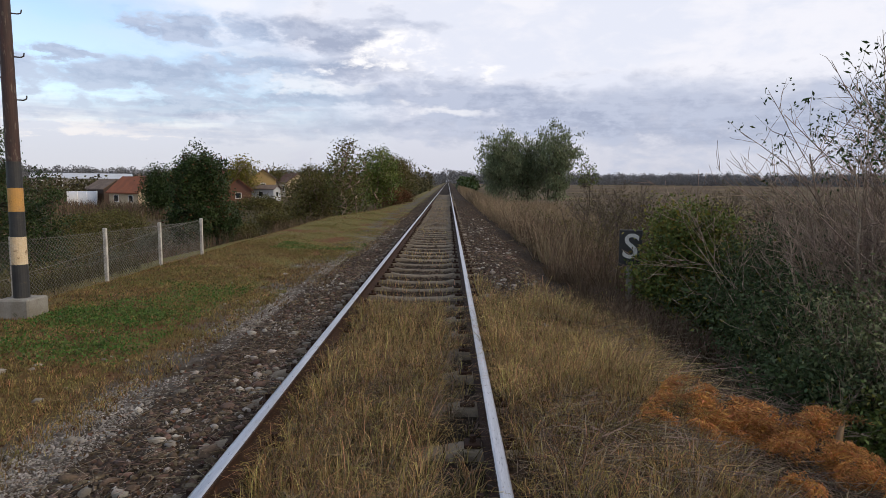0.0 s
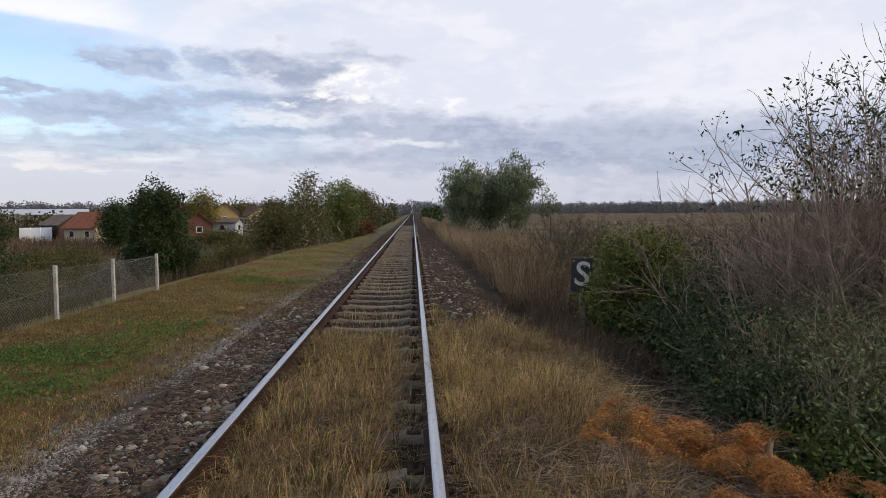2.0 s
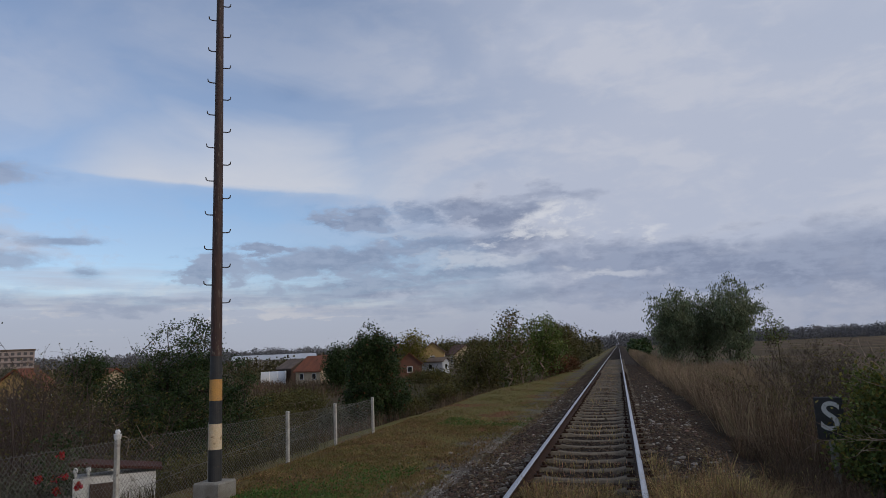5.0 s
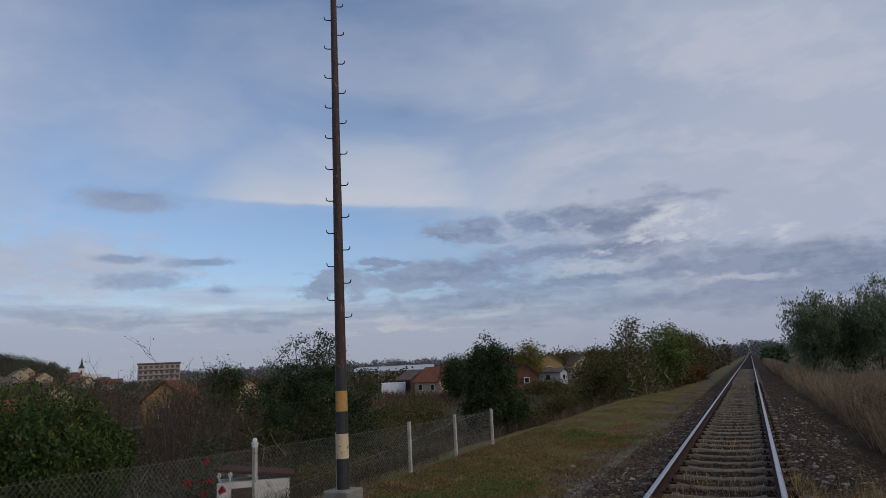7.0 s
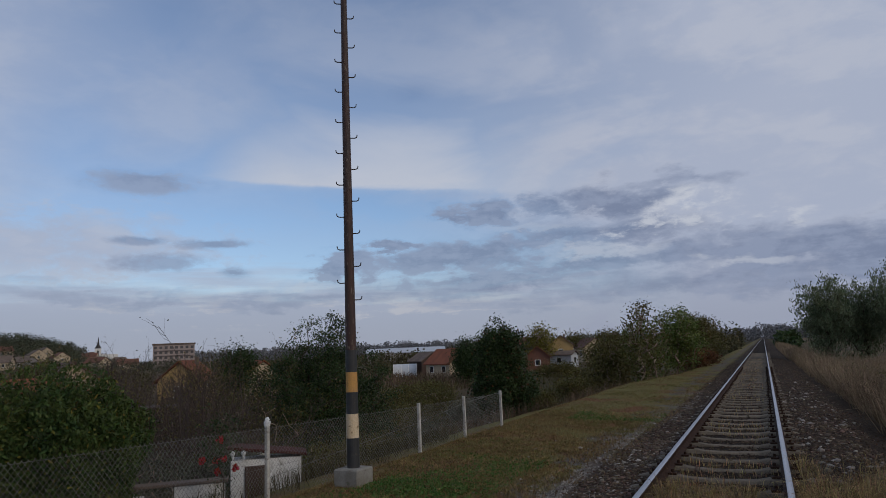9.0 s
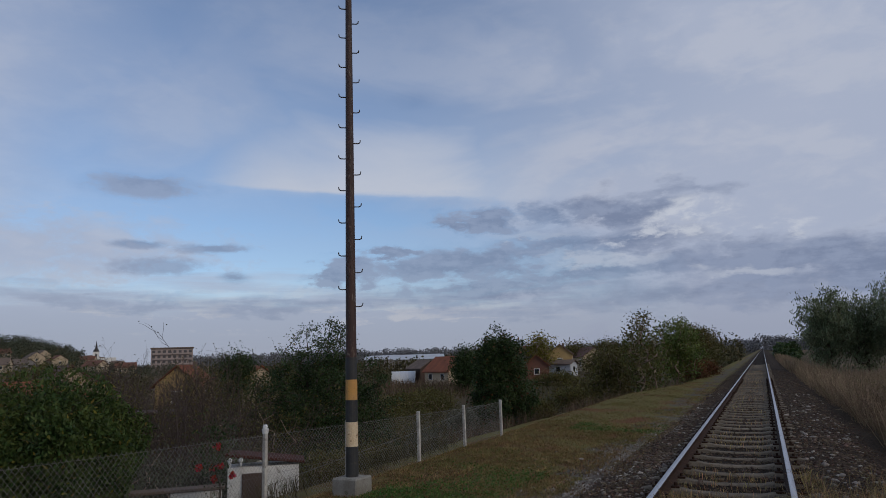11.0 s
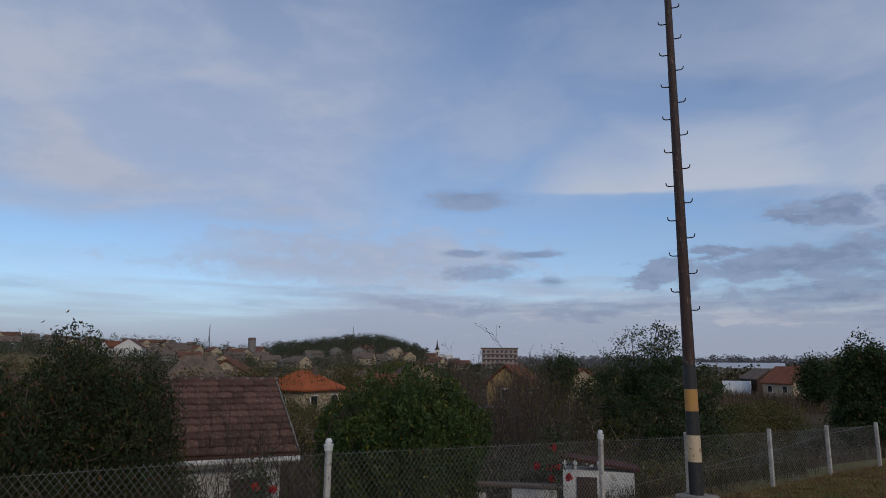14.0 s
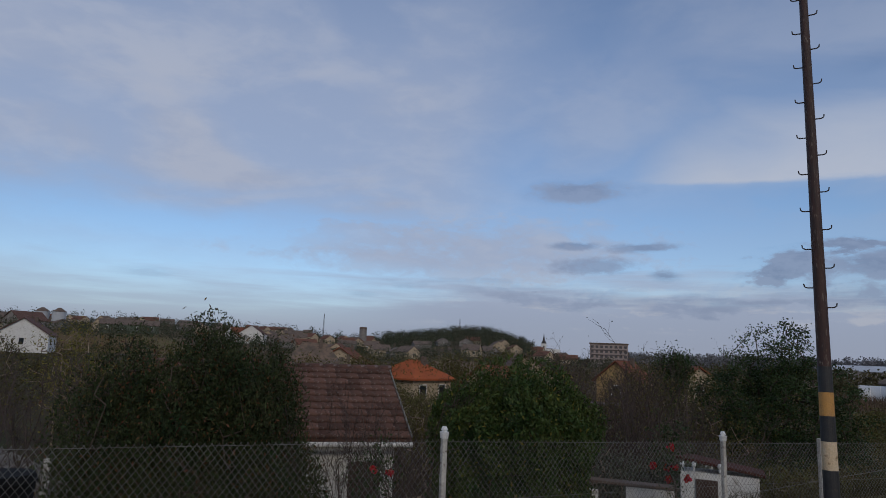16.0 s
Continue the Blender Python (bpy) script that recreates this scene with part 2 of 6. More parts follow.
def ground_material():
    """One sheet: track bed, worn bank with grass, rough slopes, ploughed and grassy fields far off."""
    m = bpy.data.materials.new("ground")
    m.use_nodes = True
    g = Nodes(m.node_tree)
    geo = g.add("ShaderNodeNewGeometry")
    pos = geo.outputs["Position"]
    sep = g.add("ShaderNodeSeparateXYZ")
    g.link(pos, sep.inputs[0])
    x, y, z = sep.outputs
    n1 = g.noise(pos, 0.9, 6, 0.62, 0.3)
    n2 = g.noise(pos, 5.0, 6, 0.65, 0.3)
    n3 = g.noise(pos, 26.0, 4, 0.65)
    vor = g.add("ShaderNodeTexVoronoi")
    g.link(pos, vor.inputs["Vector"])
    vor.inputs["Scale"].default_value = 22.0
    wx = g.math("ADD", x, g.math("MULTIPLY", g.math("SUBTRACT", n1, 0.5), 1.6))
    wx = g.math("ADD", wx, g.math("MULTIPLY", g.math("SUBTRACT", n2, 0.5), 0.7))
    # ballast and gravel
    sepc = g.add("ShaderNodeSeparateColor")
    g.link(vor.outputs["Color"], sepc.inputs[0])
    gravel = g.mix(sepc.outputs[0], (0.018, 0.013, 0.010), (0.070, 0.050, 0.036))
    gravel = g.mix(g.smooth(n2, 0.50, 0.66), gravel, (0.050, 0.036, 0.027))
    # short worn grass
    turf = g.mix(g.smooth(n2, 0.35, 0.65), (0.150, 0.088, 0.040), (0.165, 0.128, 0.044))
    turf = g.mix(g.smooth(g.math("ADD", n1, g.math("MULTIPLY", y, 0.011)), 0.52, 0.70), turf, (0.170, 0.152, 0.052))
    turf = g.mix(g.smooth(n3, 0.50, 0.72), turf, (0.055, 0.042, 0.024))
    turf = g.mix(g.smooth(g.noise(pos, 0.55, 5, 0.6), 0.53, 0.63), turf, (0.17, 0.080, 0.042))
    # rough dead growth on the slopes
    rough = g.mix(g.smooth(n2, 0.3, 0.7), (0.044, 0.034, 0.020), (0.078, 0.064, 0.031))
    rough = g.mix(g.smooth(n1, 0.5, 0.66), rough, (0.062, 0.070, 0.026))
    # fields
    f1 = g.noise(g.scaled(pos, (0.012, 0.05, 0)), 1.0, 3, 0.5)
    f2 = g.noise(pos, 0.05, 5, 0.6)
    field = g.mix(g.smooth(f1, 0.40, 0.60), (0.120, 0.082, 0.056), (0.095, 0.074, 0.044))
    field = g.mix(g.smooth(f2, 0.48, 0.66), field, (0.23, 0.170, 0.092))
    field = g.mix(g.math("MULTIPLY", g.smooth(n1, 0.4, 0.7), 0.4), field, (0.062, 0.050, 0.030))
    soil = g.mix(g.smooth(n3, 0.35, 0.65), (0.032, 0.026, 0.021), (0.085, 0.062, 0.045))
    gravel = g.mix(g.math("MULTIPLY", g.smooth(n2, 0.40, 0.55), g.math("MULTIPLY", g.smooth(wx, -0.9, -1.2), g.smooth(wx, -2.3, -1.6))), gravel, soil)
    turf_x = g.math("SUBTRACT", wx, g.math("MULTIPLY", g.smooth(y, 7.0, 12.0), 0.55))
    col = g.mix(g.smooth(turf_x, -1.9, -2.6), gravel, turf)
    # a worn stony strip beside the ballast
    col = g.mix(g.math("MULTIPLY", g.smooth(n1, 0.40, 0.55), g.math("MULTIPLY", g.smooth(wx, -2.75, -2.25), g.smooth(wx, -1.6, -2.0))), col, (0.125, 0.110, 0.096))
    # dark soil between the rails, deepened further as painted shade among grass roots
    col = g.mix(g.smooth(g.math("ABSOLUTE", x), 0.74, 0.68), col, (0.024, 0.018, 0.013))
    col = g.mix(g.smooth(z, -0.42, -0.75), col, rough)
    lawn = g.math("MULTIPLY", g.math("MULTIPLY", g.smooth(x, -9.0, -12.0), g.smooth(x, -40.0, -28.0)), g.smooth(y, 8.0, 3.0))
    col = g.mix(g.math("MULTIPLY", lawn, g.smooth(n1, 0.30, 0.55)), col, (0.045, 0.062, 0.022))
    far = g.math("MAXIMUM", g.smooth(x, 7.0, 12.0), g.math("MULTIPLY", g.smooth(x, -22.0, -34.0), g.smooth(y, 10.0, 30.0)))
    col = g.mix(far, col, field)
    speck = g.add("ShaderNodeHueSaturation")
    g.link(col, speck.inputs["Color"])
    g.link(g.math("ADD", 0.45, g.math("MULTIPLY", g.noise(pos, 60.0, 3, 0.7), 0.72)), speck.inputs["Value"])
    col = speck.outputs[0]
    p, out = g.add("ShaderNodeBsdfPrincipled"), g.add("ShaderNodeOutputMaterial")
    g.link(col, p.inputs["Base Color"])
    p.inputs["Roughness"].default_value = 0.92
    p.inputs["Specular IOR Level"].default_value = 0.08
    bn = g.add("ShaderNodeBump")
    bn.inputs["Strength"].default_value, bn.inputs["Distance"].default_value = 0.7, 0.03
    g.link(g.math("ADD", n3, g.math("MULTIPLY", vor.outputs["Distance"], 0.8)), bn.inputs["Height"])
    g.link(bn.outputs[0], p.inputs["Normal"])
    g.link(p.outputs[0], out.inputs[0])
    return m


GROUND = ground_material()
RAIL_TOP = mat("polished_rail_head", (0.42, 0.43, 0.46), (0.55, 0.56, 0.60), 3, 0.30, 0.05, fine=40, metal=1.0, stretch=(8, 0.3, 1))
RAIL_RUST = mat("rusty_rail_side", (0.050, 0.026, 0.017), (0.032, 0.019, 0.014), 8, 0.85, 0.4, c=(0.085, 0.040, 0.022))
CONCRETE = mat("weathered_concrete", (0.230, 0.195, 0.150), (0.140, 0.115, 0.088), 5, 0.9, 0.5, c=(0.12, 0.10, 0.08), obj_random=0.18)
BLOCK = mat("old_concrete_block", (0.30, 0.29, 0.26), (0.22, 0.20, 0.17), 6, 0.92, 0.6, c=(0.12, 0.12, 0.08))
POLE_RUST = mat("rusty_pole_paint", (0.066, 0.026, 0.018), (0.036, 0.018, 0.014), 5, 0.65, 0.35, c=(0.20, 0.155, 0.12), stretch=(3, 3, 0.7))
POLE_BLACK = mat("black_pole_paint", (0.022, 0.022, 0.023), (0.036, 0.036, 0.036), 6, 0.55, 0.2, c=(0.06, 0.05, 0.04))
POLE_YELLOW = mat("faded_orange_paint", (0.62, 0.32, 0.075), (0.52, 0.28, 0.09), 7, 0.65, 0.2, c=(0.16, 0.08, 0.035))
POLE_CREAM = mat("faded_cream_paint", (0.74, 0.60, 0.41), (0.68, 0.50, 0.30), 7, 0.65, 0.2, c=(0.28, 0.17, 0.08))
IRON = mat("dark_iron", (0.03, 0.025, 0.024), (0.05, 0.035, 0.03), 9, 0.6, 0.2)
WHITE_POST = mat("whitewashed_concrete", (0.62, 0.60, 0.55), (0.44, 0.41, 0.37), 9, 0.85, 0.3, c=(0.22, 0.19, 0.16))
CERAMIC = mat("white_ceramic", (0.80, 0.80, 0.78), (0.72, 0.72, 0.70), 5, 0.25, 0.02)
WIRE = mat("galvanised_wire", (0.25, 0.24, 0.225), (0.15, 0.135, 0.12), 3, 0.6, 0.0, metal=0.2)
SIGN_BLACK = mat("black_sign_enamel", (0.018, 0.019, 0.022), (0.03, 0.03, 0.033), 8, 0.45, 0.1, c=(0.06, 0.05, 0.04))
SIGN_WHITE = mat("white_sign_enamel", (0.72, 0.72, 0.70), (0.62, 0.61, 0.58), 9, 0.5, 0.1, c=(0.35, 0.30, 0.25))
STONE = mat("ballast_stone", (0.048, 0.034, 0.025), (0.098, 0.075, 0.056), 4, 0.9, 0.4, island=0.5)
STONE_BROWN = mat("brown_rubble_stone", (0.062, 0.042, 0.030), (0.155, 0.112, 0.082), 9, 0.9, 0.5, c=(0.28, 0.23, 0.185), island=0.6)
STONE_PALE = mat("pale_stone", (0.17, 0.145, 0.12), (0.40, 0.37, 0.33), 4, 0.9, 0.4, island=0.4)
DRY_OLIVE = mat("dry_olive_grass_blades", (0.38, 0.255, 0.105), (0.18, 0.130, 0.055), 2.2, 0.8, 0.0, c=(0.12, 0.100, 0.040), island=0.85, trans=0.3)
DRY = mat("dry_grass_blades", (0.50, 0.350, 0.155), (0.26, 0.18, 0.080), 1.8, 0.8, 0.0, island=0.85, trans=0.3)
REED = mat("dead_reed_stalks", (0.36, 0.265, 0.165), (0.23, 0.170, 0.11), 0.8, 0.8, 0.0, island=0.45, trans=0.25)
WEED_BROWN = mat("dead_weed_stems", (0.105, 0.074, 0.052), (0.170, 0.118, 0.074), 0.9, 0.85, 0.0, island=0.45, trans=0.15)
TURF = mat("short_turf_blades", (0.275, 0.195, 0.074), (0.185, 0.112, 0.052), 2.6, 0.8, 0.0, c=(0.085, 0.105, 0.030), island=0.6, trans=0.25)
GREEN_WEED = mat("green_weed_leaves", (0.080, 0.165, 0.034), (0.115, 0.170, 0.045), 2.0, 0.6, 0.0, island=0.4, trans=0.3)
FERN = mat("dead_orange_fern", (0.66, 0.32, 0.105), (0.33, 0.16, 0.07), 3.5, 0.75, 0.0, island=0.35, trans=0.3)
LEAF_DARK = mat("dark_green_leaves", (0.034, 0.060, 0.020), (0.055, 0.082, 0.026), 1.2, 0.5, 0.0, island=0.5, trans=0.25)
LEAF_BRAMBLE = mat("bramble_leaves", (0.066, 0.104, 0.042), (0.100, 0.128, 0.055), 1.2, 0.6, 0.0, c=(0.034, 0.052, 0.022), island=0.5, trans=0.25)
LEAF_MID = mat("mid_green_leaves", (0.105, 0.150, 0.040), (0.160, 0.185, 0.048), 1.0, 0.55, 0.0, island=0.5, trans=0.3)
LEAF_WILLOW = mat("grey_green_willow_leaves", (0.150, 0.195, 0.105), (0.225, 0.250, 0.140), 0.6, 0.55, 0.0, island=0.45, trans=0.3)
LEAF_OLIVE = mat("olive_autumn_leaves", (0.10, 0.098, 0.032), (0.135, 0.110, 0.034), 0.8, 0.6, 0.0, island=0.5, trans=0.3)
LEAF_YELLOW = mat("yellowing_leaves", (0.24, 0.20, 0.040), (0.17, 0.16, 0.035), 1.5, 0.6, 0.0, island=0.4, trans=0.3)
LEAF_THUJA = mat("thuja_sprays", (0.042, 0.076, 0.020), (0.090, 0.122, 0.030), 2.2, 0.6, 0.0, island=0.45, trans=0.25)
LEAF_RUST = mat("rust_brown_leaves", (0.16, 0.075, 0.030), (0.11, 0.055, 0.028), 1.5, 0.7, 0.0, island=0.5, trans=0.25)
# grey bare woods, paled and blued in base colour to imitate distance haze
LEAF_FAR_HAZED = mat("hazed_far_woodland", (0.155, 0.160, 0.175), (0.200, 0.195, 0.200), 0.05, 0.9, 0.0, island=0.4, fine=1.0)
LEAF_HILL = mat("hillside_trees", (0.052, 0.070, 0.044), (0.092, 0.088, 0.056), 0.02, 0.9, 0.0, island=0.5, fine=1.0)
BARK = mat("grey_brown_bark", (0.115, 0.090, 0.070), (0.075, 0.058, 0.046), 8, 0.9, 0.5, island=0.2)
TWIG = mat("bare_twigs", (0.41, 0.305, 0.230), (0.215, 0.158, 0.122), 5, 0.85, 0.0, island=0.35)
BARK_WHITE = mat("whitewashed_trunk", (0.62, 0.60, 0.55), (0.45, 0.42, 0.37), 6, 0.9, 0.3)
WALL_WHITE = mat("white_plaster", (0.88, 0.87, 0.84), (0.78, 0.76, 0.72), 1.5, 0.9, 0.15, c=(0.45, 0.42, 0.38))
WALL_CREAM = mat("cream_plaster", (0.58, 0.47, 0.33), (0.50, 0.40, 0.28), 0.8, 0.9, 0.1)
WALL_YELLOW = mat("ochre_plaster", (0.52, 0.36, 0.16), (0.45, 0.31, 0.14), 0.8, 0.9, 0.1)
WALL_GREY = mat("grey_render", (0.30, 0.28, 0.26), (0.22, 0.20, 0.19), 0.8, 0.9, 0.1)
ROOF_RED = mat("orange_red_roof_tiles", (0.25, 0.090, 0.048), (0.185, 0.072, 0.043), 1.2, 0.85, 0.3, c=(0.17, 0.075, 0.05), obj_random=0.15)
ROOF_DULL_DARK = mat("hazy_window_rows", (0.075, 0.070, 0.075), (0.10, 0.09, 0.09), 0.5, 0.5, 0.0)
SHED_RED = mat("dark_red_sheet", (0.090, 0.028, 0.020), (0.060, 0.024, 0.018), 4, 0.8, 0.2, c=(0.12, 0.06, 0.04))
ROOF_BROWN = mat("old_brown_roof_tiles", (0.145, 0.080, 0.062), (0.085, 0.052, 0.044), 3.0, 0.9, 0.4, c=(0.27, 0.23, 0.21), obj_random=0.30)
ROOF_GREY = mat("grey_brown_roof", (0.20, 0.155, 0.125), (0.145, 0.110, 0.092), 1.0, 0.9, 0.3)
DOOR_BROWN = mat("dark_brown_wood", (0.050, 0.026, 0.018), (0.075, 0.040, 0.026), 4, 0.7, 0.3, stretch=(6, 6, 0.6))
GLASS = mat("dark_window_glass", (0.02, 0.025, 0.03), (0.03, 0.035, 0.04), 2, 0.15, 0.0)
METAL_SHEET = mat("pale_sheet_metal", (0.55, 0.58, 0.62), (0.48, 0.50, 0.53), 0.6, 0.45, 0.1)
PETAL_RED = mat("red_rose_petals", (0.62, 0.030, 0.035), (0.50, 0.02, 0.03), 6, 0.6, 0.0, island=0.25, trans=0.3)
SPLIT_WOOD = mat("broken_pale_wood", (0.34, 0.23, 0.135), (0.24, 0.155, 0.09), 6, 0.85, 0.4, stretch=(8, 8, 0.6))
REED_GREY = mat("grey_cut_stems", (0.27, 0.21, 0.155), (0.14, 0.105, 0.080), 3, 0.85, 0.0, island=0.6)
SLOPE_GRASS = mat("rough_olive_grass", (0.080, 0.066, 0.027), (0.060, 0.060, 0.022), 0.5, 0.85, 0.0, c=(0.12, 0.075, 0.036), island=0.45, trans=0.2)
LEAF_GREY = mat("grey_green_weeds", (0.125, 0.130, 0.090), (0.085, 0.095, 0.060), 1.0, 0.7, 0.0, island=0.4, trans=0.2)
LEAF_OLIVE_FAR = mat("far_olive_hedges", (0.075, 0.075, 0.036), (0.100, 0.082, 0.042), 0.1, 0.9, 0.0, island=0.4, fine=1.0)
TWIG_DARK = mat("dark_bare_twigs", (0.100, 0.074, 0.064), (0.070, 0.053, 0.048), 5, 0.85, 0.0, island=0.3)
ROOF_OLD = mat("mossy_old_roof", (0.235, 0.165, 0.120), (0.130, 0.105, 0.082), 1.1, 0.9, 0.4, c=(0.10, 0.085, 0.065))
GREEN_PAINT = mat("faded_green_wall", (0.14, 0.17, 0.13), (0.11, 0.13, 0.10), 0.5, 0.9, 0.1)
RUST_BOARD = mat("orange_brown_board", (0.22, 0.11, 0.05), (0.15, 0.08, 0.04), 3, 0.85, 0.2)
FLAT_WALL = mat("pinkish_flat_render", (0.44, 0.36, 0.33), (0.36, 0.30, 0.28), 0.3, 0.9, 0.05)
ROOF_DULL = mat("dull_red_far_roof", (0.20, 0.095, 0.065), (0.15, 0.080, 0.060), 0.4, 0.9, 0.1)
STONE_OILY = mat("oily_brown_ballast", (0.060, 0.042, 0.030), (0.105, 0.078, 0.056), 4, 0.85, 0.4, island=0.5)
ROOF_ORANGE = mat("bright_orange_tiles", (0.46, 0.125, 0.045), (0.36, 0.10, 0.04), 1.2, 0.85, 0.3, c=(0.26, 0.09, 0.05))
PRIVET = mat("pale_privet_leaves", (0.115, 0.145, 0.064), (0.22, 0.235, 0.110), 1.5, 0.5, 0.0, island=0.5, trans=0.25)
BLACK_BIN = mat("black_plastic", (0.008, 0.008, 0.009), (0.014, 0.014, 0.014), 5, 0.9, 0.1)
PATH_GREY = mat("pale_dirt_road", (0.24, 0.22, 0.19), (0.18, 0.16, 0.14), 0.6, 0.95, 0.2)
LITTER = mat("fallen_brown_leaves", (0.13, 0.072, 0.040), (0.08, 0.048, 0.030), 3, 0.8, 0.0, island=0.5)
GRIT = mat("fine_grey_gravel", (0.20, 0.180, 0.160), (0.34, 0.315, 0.29), 4, 0.9, 0.2, island=0.5)
LEAF_YEW = mat("dark_yew_needles", (0.030, 0.050, 0.018), (0.058, 0.068, 0.024), 2.2, 0.7, 0.0, c=(0.070, 0.048, 0.024), island=0.5, trans=0.2)
TURF_GREEN = mat("green_turf_blades", (0.160, 0.165, 0.048), (0.205, 0.175, 0.060), 0.8, 0.8, 0.0, island=0.45, trans=0.25)


# ---- mesh helpers ----
RNG = np.random.default_rng(7)


def mesh_of(name, verts, faces, material, smooth=False):
    """A mesh from an N x 3 array and a list of index arrays (M x 3 or M x 4 each)."""
    verts = np.asarray(verts, float).reshape(-1, 3)
    if not isinstance(faces, list):
        faces = [faces]
    faces = [np.asarray(f, int) for f in faces if len(f)]
    me = bpy.data.meshes.new(name)
    me.vertices.add(len(verts))
    me.vertices.foreach_set("co", verts.ravel())
    idx = np.concatenate([f.ravel() for f in faces])
    totals = np.concatenate([np.full(len(f), f.shape[1]) for f in faces])
    starts = np.concatenate([[0], np.cumsum(totals)[:-1]])
    me.loops.add(len(idx))
    me.loops.foreach_set("vertex_index", idx)
    me.polygons.add(len(totals))
    me.polygons.foreach_set("loop_start", starts)
    me.polygons.foreach_set("loop_total", totals)
    me.update(calc_edges=True)
    if smooth:
        me.polygons.foreach_set("use_smooth", np.ones(len(totals), bool))
    me.materials.append(material)
    return me


def empty(name, x, y, z, rz=0.0):
    ob = new(name)
    ob.matrix_basis = pose(x, y, z, 0, 0, rz)
    return ob


def part(name, data, material=None, parent=None, label="", at=None):
    """Links a mesh or a bmesh as one mesh object under its thing, in the thing's own axes."""
    if isinstance(data, bmesh.types.BMesh):
        me = bpy.data.meshes.new(name)
        data.to_mesh(me)
        data.free()
        me.materials.append(material)
    else:
        me = data
    ob = new(name, me)
    if parent:
        ob.parent = parent
    if at is not None:
        ob.matrix_basis = at
    if label:
        tagged(ob, label)
    return ob


def box(bm, x0, x1, y0, y1, z0, z1, bevel=0.0):
    r = bmesh.ops.create_cube(bm, size=1, matrix=Matrix.Translation(((x0 + x1) / 2, (y0 + y1) / 2, (z0 + z1) / 2)) @ Matrix.Diagonal((x1 - x0, y1 - y0, z1 - z0, 1)))
    if bevel:
        bmesh.ops.bevel(bm, geom=list({e for v in r["verts"] for e in v.link_edges}), offset=bevel, segments=1, affect="EDGES")
    return bm


def boxed(x0, x1, y0, y1, z0, z1, bevel=0.0):
    return box(bmesh.new(), x0, x1, y0, y1, z0, z1, bevel)


def cone(bm, r0, r1, z0, z1, seg=12, x=0.0, y=0.0):
    bmesh.ops.create_cone(bm, cap_ends=True, segments=seg, radius1=r0, radius2=r1, depth=z1 - z0, matrix=Matrix.Translation((x, y, (z0 + z1) / 2)))
    return bm


def tubes(p0, p1, r0, r1, sides=4):
    """Tapered tubes between point pairs."""
    p0, p1 = np.asarray(p0, float), np.asarray(p1, float)
    r0, r1 = np.broadcast_to(r0, len(p0)), np.broadcast_to(r1, len(p0))
    d = p1 - p0
    d /= np.maximum(np.linalg.norm(d, axis=1, keepdims=True), 1e-6)
    ref = np.where(np.abs(d[:, 2:3]) > 0.9, [[1.0, 0, 0]], [[0, 0, 1.0]])
    u = np.cross(d, ref)
    u /= np.maximum(np.linalg.norm(u, axis=1, keepdims=True), 1e-6)
    v = np.cross(d, u)
    a = np.arange(sides) * 2 * np.pi / sides
    ring = np.cos(a)[None, :, None] * u[:, None] + np.sin(a)[None, :, None] * v[:, None]
    verts = np.concatenate([p0[:, None] + ring * r0[:, None, None], p1[:, None] + ring * r1[:, None, None]], 1)
    k = np.arange(sides)
    quad = np.stack([k, (k + 1) % sides, (k + 1) % sides + sides, k + sides], 1)
    faces = (np.arange(len(p0)) * 2 * sides)[:, None, None] + quad
    return verts.reshape(-1, 3), faces.reshape(-1, 4)


def unit(v):
    return v / np.maximum(np.linalg.norm(v, axis=-1, keepdims=True), 1e-9)


def leaves(c, length, width, up=0.3, droop=None):
    """Folded leaf blades (two triangles each) at the points c."""
    n = len(c)
    a = unit(RNG.normal(size=(n, 3)) + [0, 0, up])
    if droop is not None:
        a = unit(a * 0.6 + np.asarray(droop, float))
    b = unit(np.cross(a, RNG.normal(size=(n, 3))))
    nn = np.cross(a, b)
    ln = length * RNG.uniform(0.6, 1.25, (n, 1))
    wd = width * RNG.uniform(0.7, 1.2, (n, 1))
    base, tip = c - a * ln * 0.5, c + a * ln * 0.5
    l = c + b * wd * 0.5 + nn * wd * 0.18 - a * ln * 0.06
    r = c - b * wd * 0.5 + nn * wd * 0.18 - a * ln * 0.06
    v = np.stack([base, l, tip, r], 1).reshape(-1, 3)
    i = (np.arange(n) * 4)[:, None]
    return v, np.concatenate([i + [0, 2, 1], i + [0, 3, 2]], 0)


def blades(c, height, width, lean=0.35, wind=(0, 0)):
    """Bent grass blades standing on the points c."""
    n = len(c)
    h = height * RNG.uniform(0.45, 1.15, (n, 1))
    ang = RNG.uniform(0, 2 * np.pi, n)
    out = np.stack([np.cos(ang), np.sin(ang), np.zeros(n)], 1) * RNG.uniform(0.1, 1.0, (n, 1)) * lean
    out[:, :2] += wind
    side = np.stack([-np.sin(ang + 0.6), np.cos(ang + 0.6), np.zeros(n)], 1)
    w = width * RNG.uniform(0.6, 1.3, (n, 1))
    mid = c + out * h * 0.45 + [0, 0, 1] * h * 0.6
    tip = c + out * h * 1.25 + [0, 0, 1] * h * (0.92 - 0.25 * np.linalg.norm(out, axis=1, keepdims=True))
    v = np.stack([c - side * w * 0.5, c + side * w * 0.5, mid + side * w * 0.4, mid - side * w * 0.4, tip], 1).reshape(-1, 3)
    i = (np.arange(n) * 5)[:, None]
    return v, [i + [0, 1, 2, 3], i + [3, 2, 4]]


